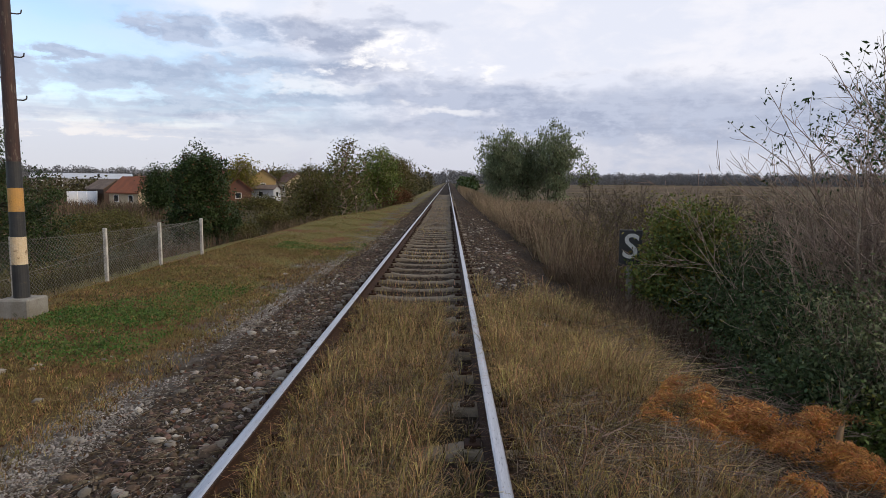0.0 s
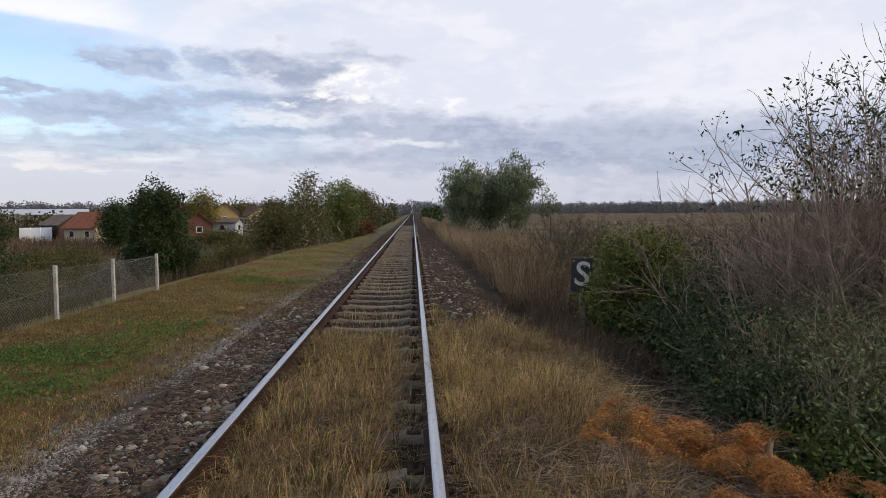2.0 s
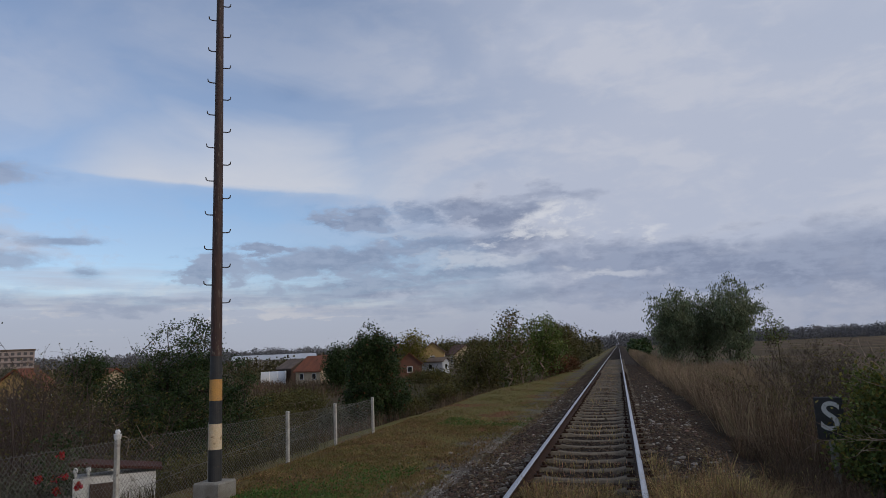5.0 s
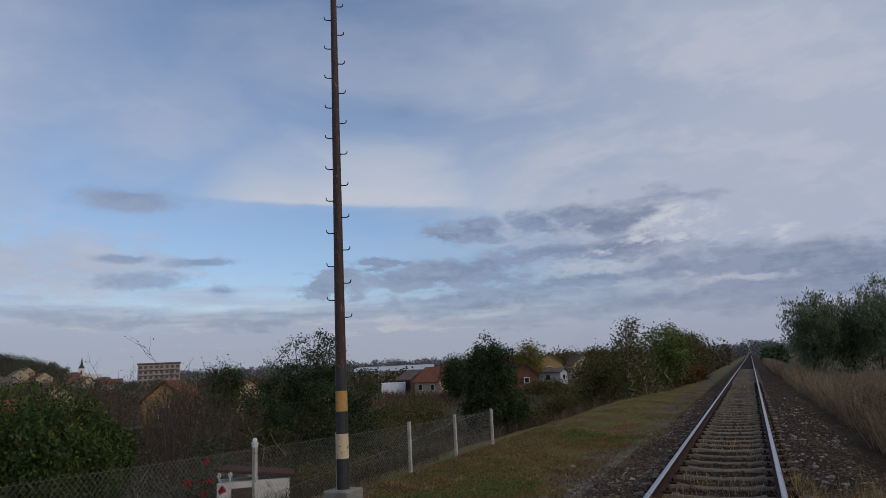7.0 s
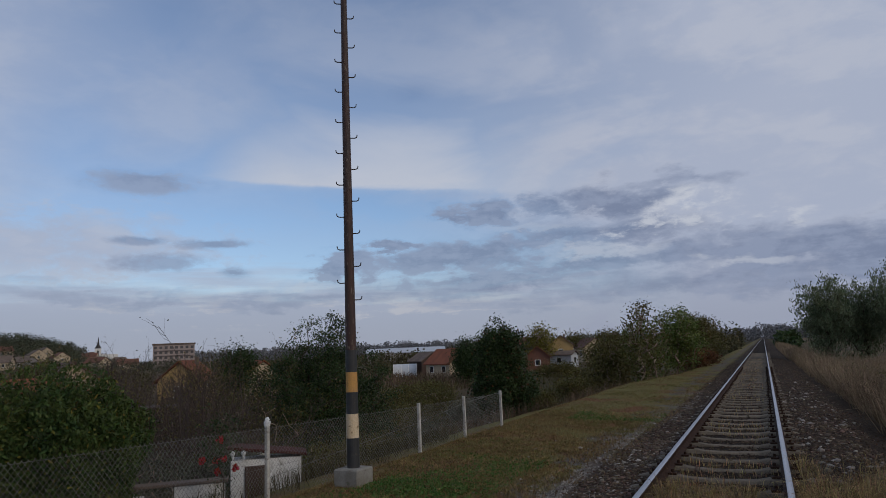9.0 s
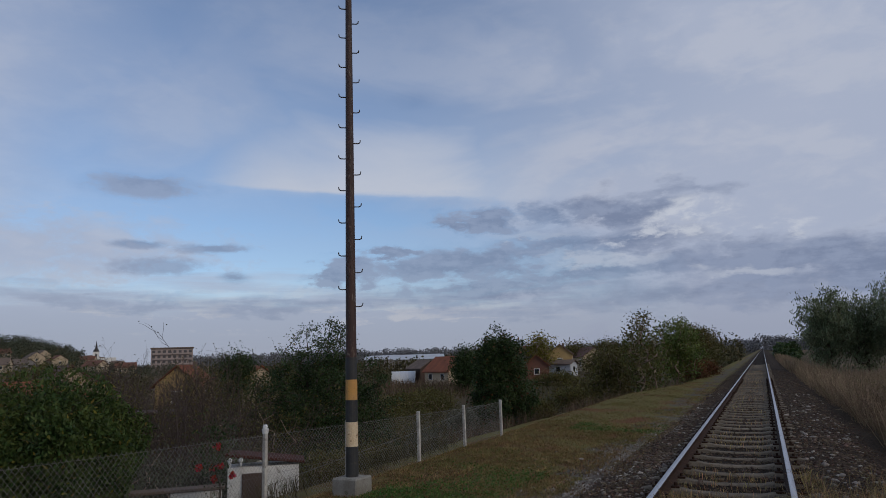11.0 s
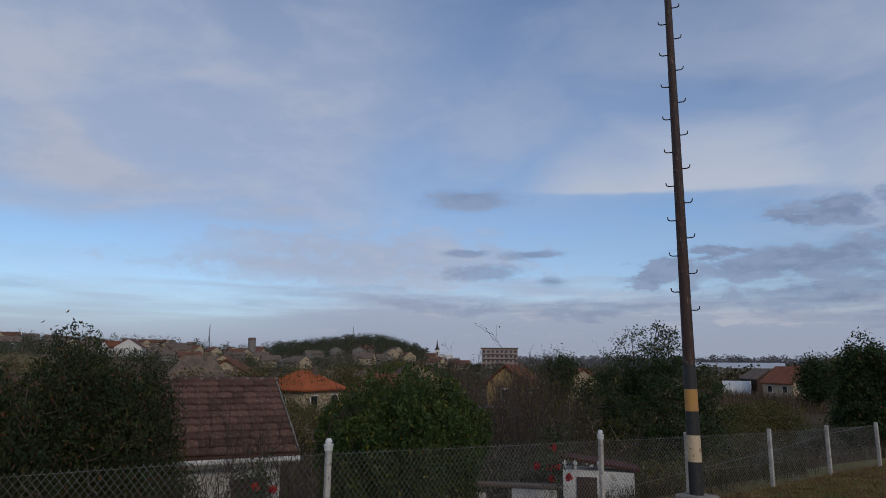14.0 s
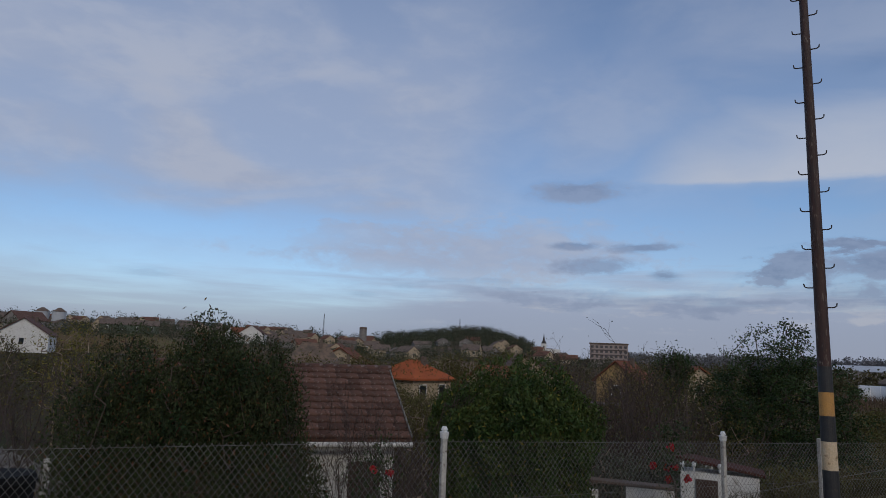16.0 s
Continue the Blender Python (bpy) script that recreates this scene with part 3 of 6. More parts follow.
def tufts(c, per, h, w, lean=0.8, spread=0.05):
    """Grass tussocks: blades that rise from each centre, bend outwards and vary in height from tuft to tuft."""
    n = len(c)
    k = np.repeat(np.arange(n), per)
    ang = RNG.uniform(0, 2 * np.pi, len(k))
    rad = RNG.uniform(0, 1, len(k)) ** 0.7
    base = c[k] + np.stack([np.cos(ang), np.sin(ang), 0 * ang], 1) * (rad * spread)[:, None]
    size = (RNG.uniform(0.55, 1.25, n) * (1 + 0.25 * waves(c[:, 0], c[:, 1], 2.7)))[k][:, None]
    hh = h * size * RNG.uniform(0.45, 1.1, (len(k), 1))
    tilt = RNG.normal(0, 0.25, (n, 2))[k]
    out = np.stack([np.cos(ang) * rad * lean + tilt[:, 0], np.sin(ang) * rad * lean + tilt[:, 1], 0 * ang], 1) + RNG.normal(0, 0.15, (len(k), 3)) * [1, 1, 0]
    bend = np.linalg.norm(out, axis=1, keepdims=True)
    side = unit(np.stack([-np.sin(ang + 0.5), np.cos(ang + 0.5), RNG.normal(0, 0.2, len(k))], 1))
    ww = w * RNG.uniform(0.6, 1.3, (len(k), 1))
    mid = base + out * hh * 0.40 + [0, 0, 1] * hh * 0.62
    tip = base + out * hh * 1.25 + [0, 0, 1] * hh * np.maximum(0.98 - 0.42 * bend, 0.15)
    v = np.stack([base - side * ww * 0.5, base + side * ww * 0.5, mid + side * ww * 0.4, mid - side * ww * 0.4, tip], 1).reshape(-1, 3)
    i = (np.arange(len(k)) * 5)[:, None]
    return v, [i + [0, 1, 2, 3], i + [3, 2, 4]]


def join(*sets):
    """Joins (verts, faces) sets with one face size each."""
    vs, fs, k = [], {}, 0
    for v, f in sets:
        for q in (f if isinstance(f, list) else [f]):
            fs.setdefault(q.shape[1], []).append(q + k)
        vs.append(v)
        k += len(v)
    return np.concatenate(vs), [np.concatenate(q) for q in fs.values()]


# ---- ground ----
def step(v, a, b):
    t = np.clip((v - a) / (b - a), 0, 1)
    return t * t * (3 - 2 * t)


def bank_edge(y):
    return np.interp(y, [-200, 15, 26, 38, 60], [-5.9, -5.9, -5.1, -3.2, -2.7])


def waves(x, y, s, k=0.0):
    return (np.sin(x * s + 1.3 + k + 1.7 * np.sin(y * s * 0.7 + k)) + np.sin(y * s * 1.13 + 0.4 + 1.3 * np.sin(x * s * 0.81 + 2 * k)) + np.sin((x + y) * s * 0.77 + 2.1 * k)) / 3


def height(x, y):
    x, y = np.asarray(x, float), np.asarray(y, float)
    z = np.full(np.broadcast(x, y).shape, -0.22)
    z = z + 0.08 * step(-x, 2.4, 4.2) - 0.18 * step(-x, 4.9, 5.6) + 0.02 * waves(x, y, 2.1) * step(np.abs(x), 1.6, 2.4)
    e = bank_edge(y)
    z = z - 3.0 * step(e - x, 0.0, 5.5) + 0.10 * waves(x, y, 0.7, 1.0) * step(e - x, 0.5, 4)
    z = z - 0.25 * step(x, 1.75, 2.6) - 0.75 * step(x, 2.4, 5.5) + 0.06 * waves(x, y, 1.1, 2.0) * step(x, 2.2, 4)
    z = z + 0.045 * step(np.abs(x), 0.80, 0.95) * step(-np.abs(x), -1.75, -1.4)
    rr = np.hypot(x, y)
    az = np.degrees(np.arctan2(x, y))
    hill = step(az, -140, -95) * step(-az, 49, 60)
    ridge = 19.5 + 1.0 * np.sin(az * 0.21) + 0.8 * np.sin(az * 0.57 + 1) + 12 * np.exp(-((az + 60.0) / 5.0) ** 2)
    z = z + hill * ridge * step(rr, 180, 820) + hill * 6 * step(rr, 60, 260) * step(-az, 68, 88)
    z = z + 0.9 * step(rr, 45, 92) * step(-az, 8, 14) * step(az, -60, -52)
    return z


def ground_mesh():
    u = np.linspace(-1, 1, 300)
    xs = np.sinh(u * 8.2) / np.sinh(8.2) * 4200 - 1.5
    w = np.linspace(-0.80, 1, 330)
    ys = np.sinh(w * 7.6) / np.sinh(7.6) * 4200 + 3.0
    gx, gy = np.meshgrid(xs, ys)
    gz = height(gx, gy)
    v = np.stack([gx, gy, gz], -1).reshape(-1, 3)
    ny, nx = gx.shape
    i = (np.arange(ny - 1)[:, None] * nx + np.arange(nx - 1)[None]).ravel()
    return mesh_of("ground", v, np.stack([i, i + 1, i + nx + 1, i + nx], 1), GROUND, True)


ground = tagged(new("ground", ground_mesh()), "worn grassy railway bank falling to gardens and brown fields", "ground", kind="structure")


# ---- railway track ----
def rail_mesh(x, y0, y1, head):
    """Flat-bottomed rail; the running surface and the rusty rest are separate meshes."""
    pts = [(-0.036, -0.004), (-0.036, -0.036), (-0.009, -0.050), (-0.009, -0.125), (-0.068, -0.142), (-0.068, -0.152),
           (0.068, -0.152), (0.068, -0.142), (0.009, -0.125), (0.009, -0.050), (0.036, -0.036), (0.036, -0.004)]
    if head:
        pts = [(-0.0362, -0.010), (-0.033, -0.002), (-0.015, 0.0), (0.015, 0.0), (0.033, -0.002), (0.0362, -0.010)]
    n = 60
    ys = y0 + (y1 - y0) * (np.linspace(0, 1, n) ** 2)
    v = np.array([[x + px, yy, pz] for yy in ys for px, pz in pts])
    k = len(pts)
    j = np.arange(k - 1 if head else k)
    f = (np.arange(n - 1) * k)[:, None, None] + np.stack([j, (j + 1) % k, (j + 1) % k + k, j + k], 1)
    return v, f.reshape(-1, 4)


def sleeper_mesh():
    """Concrete sleeper, its top dipping towards the middle, with chamfered edges."""
    xs = np.array([-1.2, -0.98, -0.55, -0.42, 0.0, 0.42, 0.55, 0.98, 1.2])
    top = np.array([-0.215, -0.157, -0.157, -0.185, -0.200, -0.185, -0.157, -0.157, -0.215])
    prof = [(-0.13, -0.30), (-0.088, 0.0), (-0.070, 0.014), (0.070, 0.014), (0.088, 0.0), (0.13, -0.30)]
    v = np.array([[x, py, (t - 0.014 + pz) if pz > -0.1 else -0.40] for x, t in zip(xs, top) for py, pz in prof])
    k = len(prof)
    j = np.arange(k - 1)
    f = (np.arange(len(xs) - 1) * k)[:, None, None] + np.stack([j, j + k, j + 1 + k, j + 1], 1)
    caps = np.array([[0, 1, 4, 5], [1, 2, 3, 4]])
    return mesh_of("sleeper", v, [f.reshape(-1, 4), caps, caps[:, ::-1] + k * (len(xs) - 1)], CONCRETE)


def clip_mesh():
    bm = bmesh.new()
    box(bm, -0.055, 0.055, -0.06, 0.06, -0.156, -0.128, 0.006)
    cone(bm, 0.022, 0.022, -0.128, -0.085, 6)
    me = bpy.data.meshes.new("clip")
    bm.to_mesh(me)
    bm.free()
    me.materials.append(RAIL_RUST)
    return me


track = tagged(empty("railway_track", 0, 0, 0), "single railway track with shiny worn rails on concrete sleepers", "railway track")
for sx in (-0.752, 0.752):
    rail = part("rail", mesh_of("rail", *rail_mesh(sx, -9, 900, False), RAIL_RUST), None, track, "rusty steel rail")
    part("running_surface", mesh_of("running_surface", *rail_mesh(sx, -9, 900, True), RAIL_TOP, True), None, rail, "polished steel rail head")
SLEEPER, CLIP = sleeper_mesh(), clip_mesh()
SLEEPER_GAP = 0.77
for i in range(110):
    s = part("sleeper", SLEEPER, None, track, at=pose(RNG.normal(0, 0.012), 8.62 - 16 * SLEEPER_GAP + i * SLEEPER_GAP, RNG.normal(0, 0.005), 0, 0, RNG.normal(0, 0.4)))
    if i < 60:
        for cx in (-0.875, -0.629, 0.629, 0.875):
            part("clip", CLIP, None, s, at=pose(cx, 0, 0))


# ---- loose stones ----
def stones(c, size):
    """Angular low stones: jittered octahedra."""
    n = len(c)
    d = np.array([[1, 0, 0], [0, 1, 0], [-1, 0, 0], [0, -1, 0], [0, 0, 1], [0, 0, -1]], float)
    s = size * np.exp(RNG.normal(0, 0.35, (n, 1, 1)))
    v = (d[None] + RNG.normal(0, 0.36, (n, 6, 3))) * s * RNG.uniform(0.6, 1.2, (n, 1, 3)) * [1, 1, 0.75]
    a = RNG.uniform(0, 6.28, n)
    ca, sa_ = np.cos(a)[:, None], np.sin(a)[:, None]
    v = np.stack([v[..., 0] * ca - v[..., 1] * sa_, v[..., 0] * sa_ + v[..., 1] * ca, v[..., 2]], -1) + c[:, None]
    f = np.array([[0, 1, 4], [1, 2, 4], [2, 3, 4], [3, 0, 4], [1, 0, 5], [2, 1, 5], [3, 2, 5], [0, 3, 5]])
    return v.reshape(-1, 3), ((np.arange(n) * 6)[:, None, None] + f).reshape(-1, 3)


def cobbles(c, size):
    """Rounded, slightly flattened stones: jittered icosahedra."""
    bm = bmesh.new()
    bmesh.ops.create_icosphere(bm, subdivisions=1, radius=1.0)
    d = np.array([v.co[:] for v in bm.verts])
    f = np.array([[v.index for v in q.verts] for q in bm.faces])
    bm.free()
    n = len(c)
    s = size * np.exp(RNG.normal(0, 0.38, (n, 1, 1)))
    v = (d[None] + RNG.normal(0, 0.17, (n, len(d), 3))) * s * RNG.uniform(0.6, 1.25, (n, 1, 3)) * [1, 1, 0.62]
    a = RNG.uniform(0, 6.28, n)
    ca, sa_ = np.cos(a)[:, None], np.sin(a)[:, None]
    v = np.stack([v[..., 0] * ca - v[..., 1] * sa_, v[..., 0] * sa_ + v[..., 1] * ca, v[..., 2]], -1) + c[:, None]
    return v.reshape(-1, 3), ((np.arange(n) * len(d))[:, None, None] + f).reshape(-1, 3)


def scatter(n, x0, x1, y0, y1, power=1.0):
    """Points on the ground; power above 1 crowds them to y0."""
    x = RNG.uniform(x0, x1, n)
    y = y0 + (y1 - y0) * RNG.uniform(0, 1, n) ** power
    return np.stack([x, y, height(x, y)], 1)


def clumped(p, s, thr, k=0.0):
    w = waves(p[:, 0], p[:, 1], s, k) + 0.5 * waves(p[:, 0], p[:, 1], s * 2.7, k + 3)
    return p[w + RNG.normal(0, 0.26, len(p)) > thr]


c1 = np.concatenate([clumped(scatter(1700, -1.8, -0.85, 0.8, 14, 1.3), 2.3, 0.0), scatter(5000, -1.7, -0.85, 12, 50, 1.4), scatter(12000, 0.85, 2.5, 5, 60, 1.7)])
side = clumped(scatter(9000, -1.8, -0.85, 0.8, 14, 1.3), 2.9, -0.2)
tagged(new("track_ballast", mesh_of("track_ballast", *stones(side, 0.014), STONE_OILY)), "dark small ballast and soil beside the rail", "ballast", kind="stuff")
inside = scatter(10000, -0.70, 0.70, 6, 50, 1.7)
tagged(new("track_ballast", mesh_of("track_ballast", *stones(inside, 0.022), STONE_OILY)), "dark oily ballast between the rails", "ballast", kind="stuff")
tagged(new("ballast", mesh_of("ballast", *cobbles(c1, 0.018), STONE)), "grey-brown crushed stone ballast beside the rails", "ballast", kind="stuff")
c2 = np.concatenate([scatter(150, -2.0, -0.95, 0.8, 20, 1.5), scatter(70, -3.6, -2.0, 1.0, 14, 1.3), scatter(220, 0.9, 2.5, 6, 30, 1.6), scatter(120, -1.7, -0.9, 8, 30, 1.4)])
tagged(new("loose_stones", mesh_of("loose_stones", *cobbles(c2, 0.026), STONE_PALE)), "scattered pale stones on the worn bank", "stones", kind="stuff")


rubble = np.concatenate([clumped(scatter(3400, -1.75, -0.86, 0.8, 12, 1.25), 2.1, -0.25, 2.0), scatter(1500, -1.75, -0.86, 11, 34, 1.3), clumped(scatter(2600, 0.90, 2.2, 5.6, 16, 1.2), 1.7, -0.4, 1.0), scatter(2200, 0.90, 2.3, 14, 44, 1.4)])
tagged(new("rubble", mesh_of("rubble", *cobbles(rubble, 0.021), STONE_BROWN)), "brown broken rubble and ballast beside the rails", "rubble", kind="stuff")
chunks = np.concatenate([clumped(scatter(150, -1.55, -0.95, 1.6, 11, 1.1), 2.6, -0.1, 4.0), clumped(scatter(240, 0.95, 2.1, 6.5, 24, 1.4), 1.9, -0.2, 4.0)])
tagged(new("loose_stones", mesh_of("loose_stones", *cobbles(chunks, 0.036), STONE_PALE)), "larger pale stones among the dark ballast", "stones", kind="stuff")


# ---- grass ----
def grass(name, pts, h, w, material, label, lean=0.35, wind=(0, 0)):
    return tagged(new(name, mesh_of(name, *blades(pts, h, w, lean, wind), material)), label, "grass", kind="stuff")


def tussocks(name, pts, per, h, w, material, label, lean=0.8, spread=0.05):
    return tagged(new(name, mesh_of(name, *tufts(pts, per, h, w, lean, spread), material)), label, "grass", kind="stuff")


inner = scatter(3000, -0.66, 0.62, -0.5, 7.9, 1.0)
inner = inner[RNG.uniform(0, 1, len(inner)) < 1.0 - 0.80 * step(inner[:, 0], 0.28, 0.45)]
inner = clumped(inner, 3.1, -0.8, 4.0)
tussocks("dry_grass", inner[::3], 26, 0.20, 0.0040, REED_GREY, "grey dead grass between the rails", 1.3, 0.08)
tussocks("dry_grass", inner, 15, 0.215, 0.0048, DRY_OLIVE, "tall dry golden grass between the rails", 1.15, 0.06)
stalks = clumped(scatter(1300, -0.62, 0.42, -0.3, 7.6), 2.4, -0.3, 1.5)
tussocks("dry_grass_stalks", stalks, 6, 0.36, 0.0036, DRY, "thin pale grass stalks between the rails", 0.7, 0.04)
green_in = clumped(inner, 2.0, 0.05, 7.0)
tussocks("dry_grass", green_in, 14, 0.15, 0.0040, SLOPE_GRASS, "olive green grass low between the rails", 1.2, 0.07)
straw = scatter(1500, -1.9, -0.85, 0.9, 7.0, 1.3)
straw[:, 2] += RNG.uniform(0.005, 0.05, len(straw))
sa_k = RNG.uniform(0, 6.28, len(straw))
straw_d = np.stack([np.cos(sa_k), np.sin(sa_k), RNG.normal(0, 0.10, len(straw))], 1) * RNG.uniform(0.03, 0.20, (len(straw), 1))
tagged(new("fallen_straw", mesh_of("fallen_straw", *tubes(straw, straw + straw_d, 0.0022, 0.0015, 3), REED_GREY)), "dry fallen stems on the dark soil beside the rail", "stems", kind="stuff")
sparse = scatter(5000, -0.66, 0.66, 7.4, 60, 1.6)
grass("dry_grass", clumped(sparse, 1.3, 0.15), 0.13, 0.006, DRY, "sparse dry grass tufts between sleepers", 0.5)
shoulder = clumped(scatter(4200, 0.86, 3.5, 1.2, 10.0, 1.0), 2.2, -0.75, 5.0)
keep = (shoulder[:, 0] < 2.2 + 0.09 * shoulder[:, 1]) & (RNG.uniform(0, 1, len(shoulder)) < 1 - 0.93 * step(shoulder[:, 1], 6.4, 8.8))
shoulder = shoulder[keep]
near = shoulder[:, 1] < 4.0
tussocks("dry_grass", shoulder[~near], 22, 0.36, 0.0042, DRY, "dense dry golden grass on the track shoulder", 1.0, 0.07)
tussocks("dry_grass", shoulder[::4], 16, 0.26, 0.0040, REED_GREY, "grey dead grass on the track shoulder", 1.4, 0.09)
tussocks("dry_grass", shoulder[near][::2], 22, 0.24, 0.0042, DRY_OLIVE, "flattened dry grass on the track shoulder", 1.3, 0.07)
turf = np.concatenate([scatter(90000, -5.7, -2.0, 1.0, 16, 1.3), scatter(36000, -5.6, -1.9, 15, 40, 1.2), scatter(9000, -2.2, -1.5, 8, 34, 1.2)])
turf = turf[turf[:, 0] > bank_edge(turf[:, 1]) - 0.5]
grass("turf", clumped(turf, 1.7, -0.45, 1.0), 0.05, 0.005, TURF, "short patchy brown and green turf on the bank", 0.9)
weed = np.concatenate([scatter(9000, -4.6, -2.6, 5.0, 9.5), scatter(5000, -5.2, -3.0, 1.5, 6), scatter(6000, -3.9, -1.7, 15, 18)])
weed = np.concatenate([clumped(weed, 1.15, 0.22, 2.0), clumped(scatter(5000, -4.4, -3.0, 5.2, 7.4), 1.6, -0.1, 2.0)])
weed[:, 2] += RNG.uniform(0.01, 0.06, len(weed))
tagged(new("low_weeds", mesh_of("low_weeds", *leaves(weed, 0.036, 0.024, 0.6), GREEN_WEED)), "patches of low bright green weeds in the turf", "weeds", kind="stuff")
litter = np.concatenate([scatter(1500, -2.6, -0.85, 2, 14, 1.3), scatter(1500, 0.85, 3.0, 6, 20, 1.3), scatter(500, -5.5, -2.5, 3, 16)])
litter[:, 2] += 0.008
tagged(new("leaf_litter", mesh_of("leaf_litter", *leaves(litter, 0.04, 0.025, 0.0), LITTER)), "fallen brown leaves strewn over gravel and turf", "leaves", kind="stuff")
grit = clumped(np.concatenate([scatter(22000, -2.35, -1.8, 2.0, 14, 1.5), scatter(6000, -1.8, -0.9, 2.0, 12, 1.4), scatter(5000, -2.2, -1.3, 13, 24)]), 1.9, -0.15, 3.0)
tagged(new("fine_gravel", mesh_of("fine_gravel", *stones(grit, 0.0085), GRIT)), "fine grey gravel in a worn strip", "gravel", kind="stuff")
tp = scatter(5200, -5.6, -2.1, 2.0, 17, 1.5)
tp = tp[tp[:, 0] > bank_edge(tp[:, 1])]
tussocks("turf_tufts", clumped(tp, 1.5, -0.3, 6.0), 16, 0.065, 0.0045, DRY_OLIVE, "straw-coloured tufts in the short turf", 1.3, 0.06)
tussocks("turf_tufts", clumped(np.concatenate([tp[::-1] + [0.05, 0.05, 0], scatter(2600, -4.6, -1.7, 11, 34)]), 1.3, 0.1, 1.0), 16, 0.06, 0.0045, TURF_GREEN, "green tufts in the short turf", 1.3, 0.06)


# ---- striped pole ----
def striped_pole(x, y):
    g0 = float(height(x, y))
    th = tagged(empty("pole", x, y, g0), "rusty brown pole with iron steps and striped base in concrete", "pole")
    z = lambda v: v - g0
    bm = boxed(-0.20, 0.20, -0.20, 0.20, -0.15, z(0.09), 0.02)
    part("base_block", bm, BLOCK, th, "weathered concrete base block")
    bands = [("band", 0.09, 0.49, POLE_BLACK, "black painted band"), ("band", 0.49, 0.82, POLE_CREAM, "faded cream band"), ("band", 0.82, 1.12, POLE_BLACK, "black painted band"),
             ("band", 1.12, 1.40, POLE_YELLOW, "faded orange band"), ("band", 1.40, 1.71, POLE_BLACK, "black painted band")]
    rad = lambda v: 0.086 - 0.0052 * v
    for n, a, b, m, l in bands:
        part(n, cone(bmesh.new(), rad(a) + 0.003, rad(b) + 0.003, z(a), z(b), 20), m, th, l)
    bm = cone(bmesh.new(), rad(1.6), rad(9.5), z(1.6), z(9.5), 20)
    part("shaft", bm, POLE_RUST, th, "rust-brown weathered shaft")
    # hooked iron steps, alternately on two sides
    k = 0
    hz = 2.435
    while hz < 9.2:
        for side, dz in ((-1, 0.25), (1, 0.0)):
            r = rad(hz) - 0.01
            h = z(hz + dz)
            p = np.array([[0, 0, h], [side * (r + 0.075), 0, h + 0.0], [side * (r + 0.105), 0, h + 0.015], [side * (r + 0.112), 0, h + 0.055]])
            p[0, 0] = side * r
            part("step_hook", mesh_of("step_hook", *tubes(p[:-1], p[1:], 0.009, 0.008, 6), IRON), None, th, "curved iron step", at=pose(0, 0, 0, 0, 0, 35))
        hz += 0.497
    th.rotation_euler = (radians(-1.1), radians(-0.78), 0)
    return th


striped_pole(-4.66, 6.9)


# ---- chain-link fence ----


def fence_line(y):
    return np.interp(y, [-12, 2.3, 6.4, 10.06, 13.55], [-5.80, -5.80, -5.75, -5.31, -5.02])


def fence_top(y):
    return np.interp(y, [-12, 2.3, 6.4, 10.06, 13.55], [0.98, 0.84, 0.72, 0.67, 0.64])


def fence_low(y):
    return np.interp(y, [-12, 6.3, 10.1, 13.43], [-0.50, -0.42, -0.34, -0.28])


def chain_link(y0, y1):
    d, r = 0.062, 0.0020
    p0, p1 = [], []
    for s in (1, -1):
        for k in np.arange(y0 - 1.6, y1 + 1.6, d):
            # one wire climbs along the fence, cut at its ends
            h = 1.05
            ya, yb, za, zb = k, k + s * h * 0.92, 0.0, 1.0
            for lim in (y0, y1):
                inside = (ya - lim) * (yb - lim) < 0
                if inside:
                    f = (lim - ya) / (yb - ya)
                    keep_b = (yb - y0) * (yb - y1) <= 0
                    if keep_b:
                        ya, za = lim, za + (zb - za) * f
                    else:
                        yb, zb = lim, za + (zb - za) * f
            if (ya - y0) * (ya - y1) > 1e-6 or (yb - y0) * (yb - y1) > 1e-6:
                continue
            q = []
            for yy, t in ((ya, za), (yb, zb)):
                q.append((fence_line(yy) + s * 0.002, yy, fence_low(yy) + t * (fence_top(yy) - 0.03 - fence_low(yy))))
            p0.append(q[0])
            p1.append(q[1])
    for f in (0.02, 0.5, 0.98):
        ys = np.linspace(y0, y1, 6)
        q = np.stack([fence_line(ys), ys, fence_low(ys) + f * (fence_top(ys) - 0.03 - fence_low(ys))], 1)
        p0 += list(map(tuple, q[:-1]))
        p1 += list(map(tuple, q[1:]))
    return tubes(p0, p1, r, r, 3)


fence = tagged(empty("fence", 0, 0, 0), "chain-link fence on whitewashed concrete posts along the bank", "fence")
POSTS = [-10, -5.9, -1.8, 2.28, 6.38, 8.08, 10.06, 11.8, 13.55]
for i, y in enumerate(POSTS):
    x, z1, z0 = float(fence_line(y)), float(fence_top(y)), float(height(fence_line(y), y)) - 0.1
    tall = y < 7
    bm = boxed(x - 0.028, x + 0.028, y - 0.028, y + 0.028, z0, z1 - (0.02 if tall else -0.02), 0.006)
    post = part("post", bm, WHITE_POST, fence)
    if tall:
        bm = cone(bmesh.new(), 0.042, 0.050, z1 - 0.02, z1 + 0.045, 14, x, y)
        cone(bm, 0.030, 0.026, z1 + 0.043, z1 + 0.065, 14, x, y)
        cone(bm, 0.038, 0.022, z1 + 0.063, z1 + 0.10, 14, x, y)
        part("insulator", bm, CERAMIC, post, "white ceramic insulator cap")
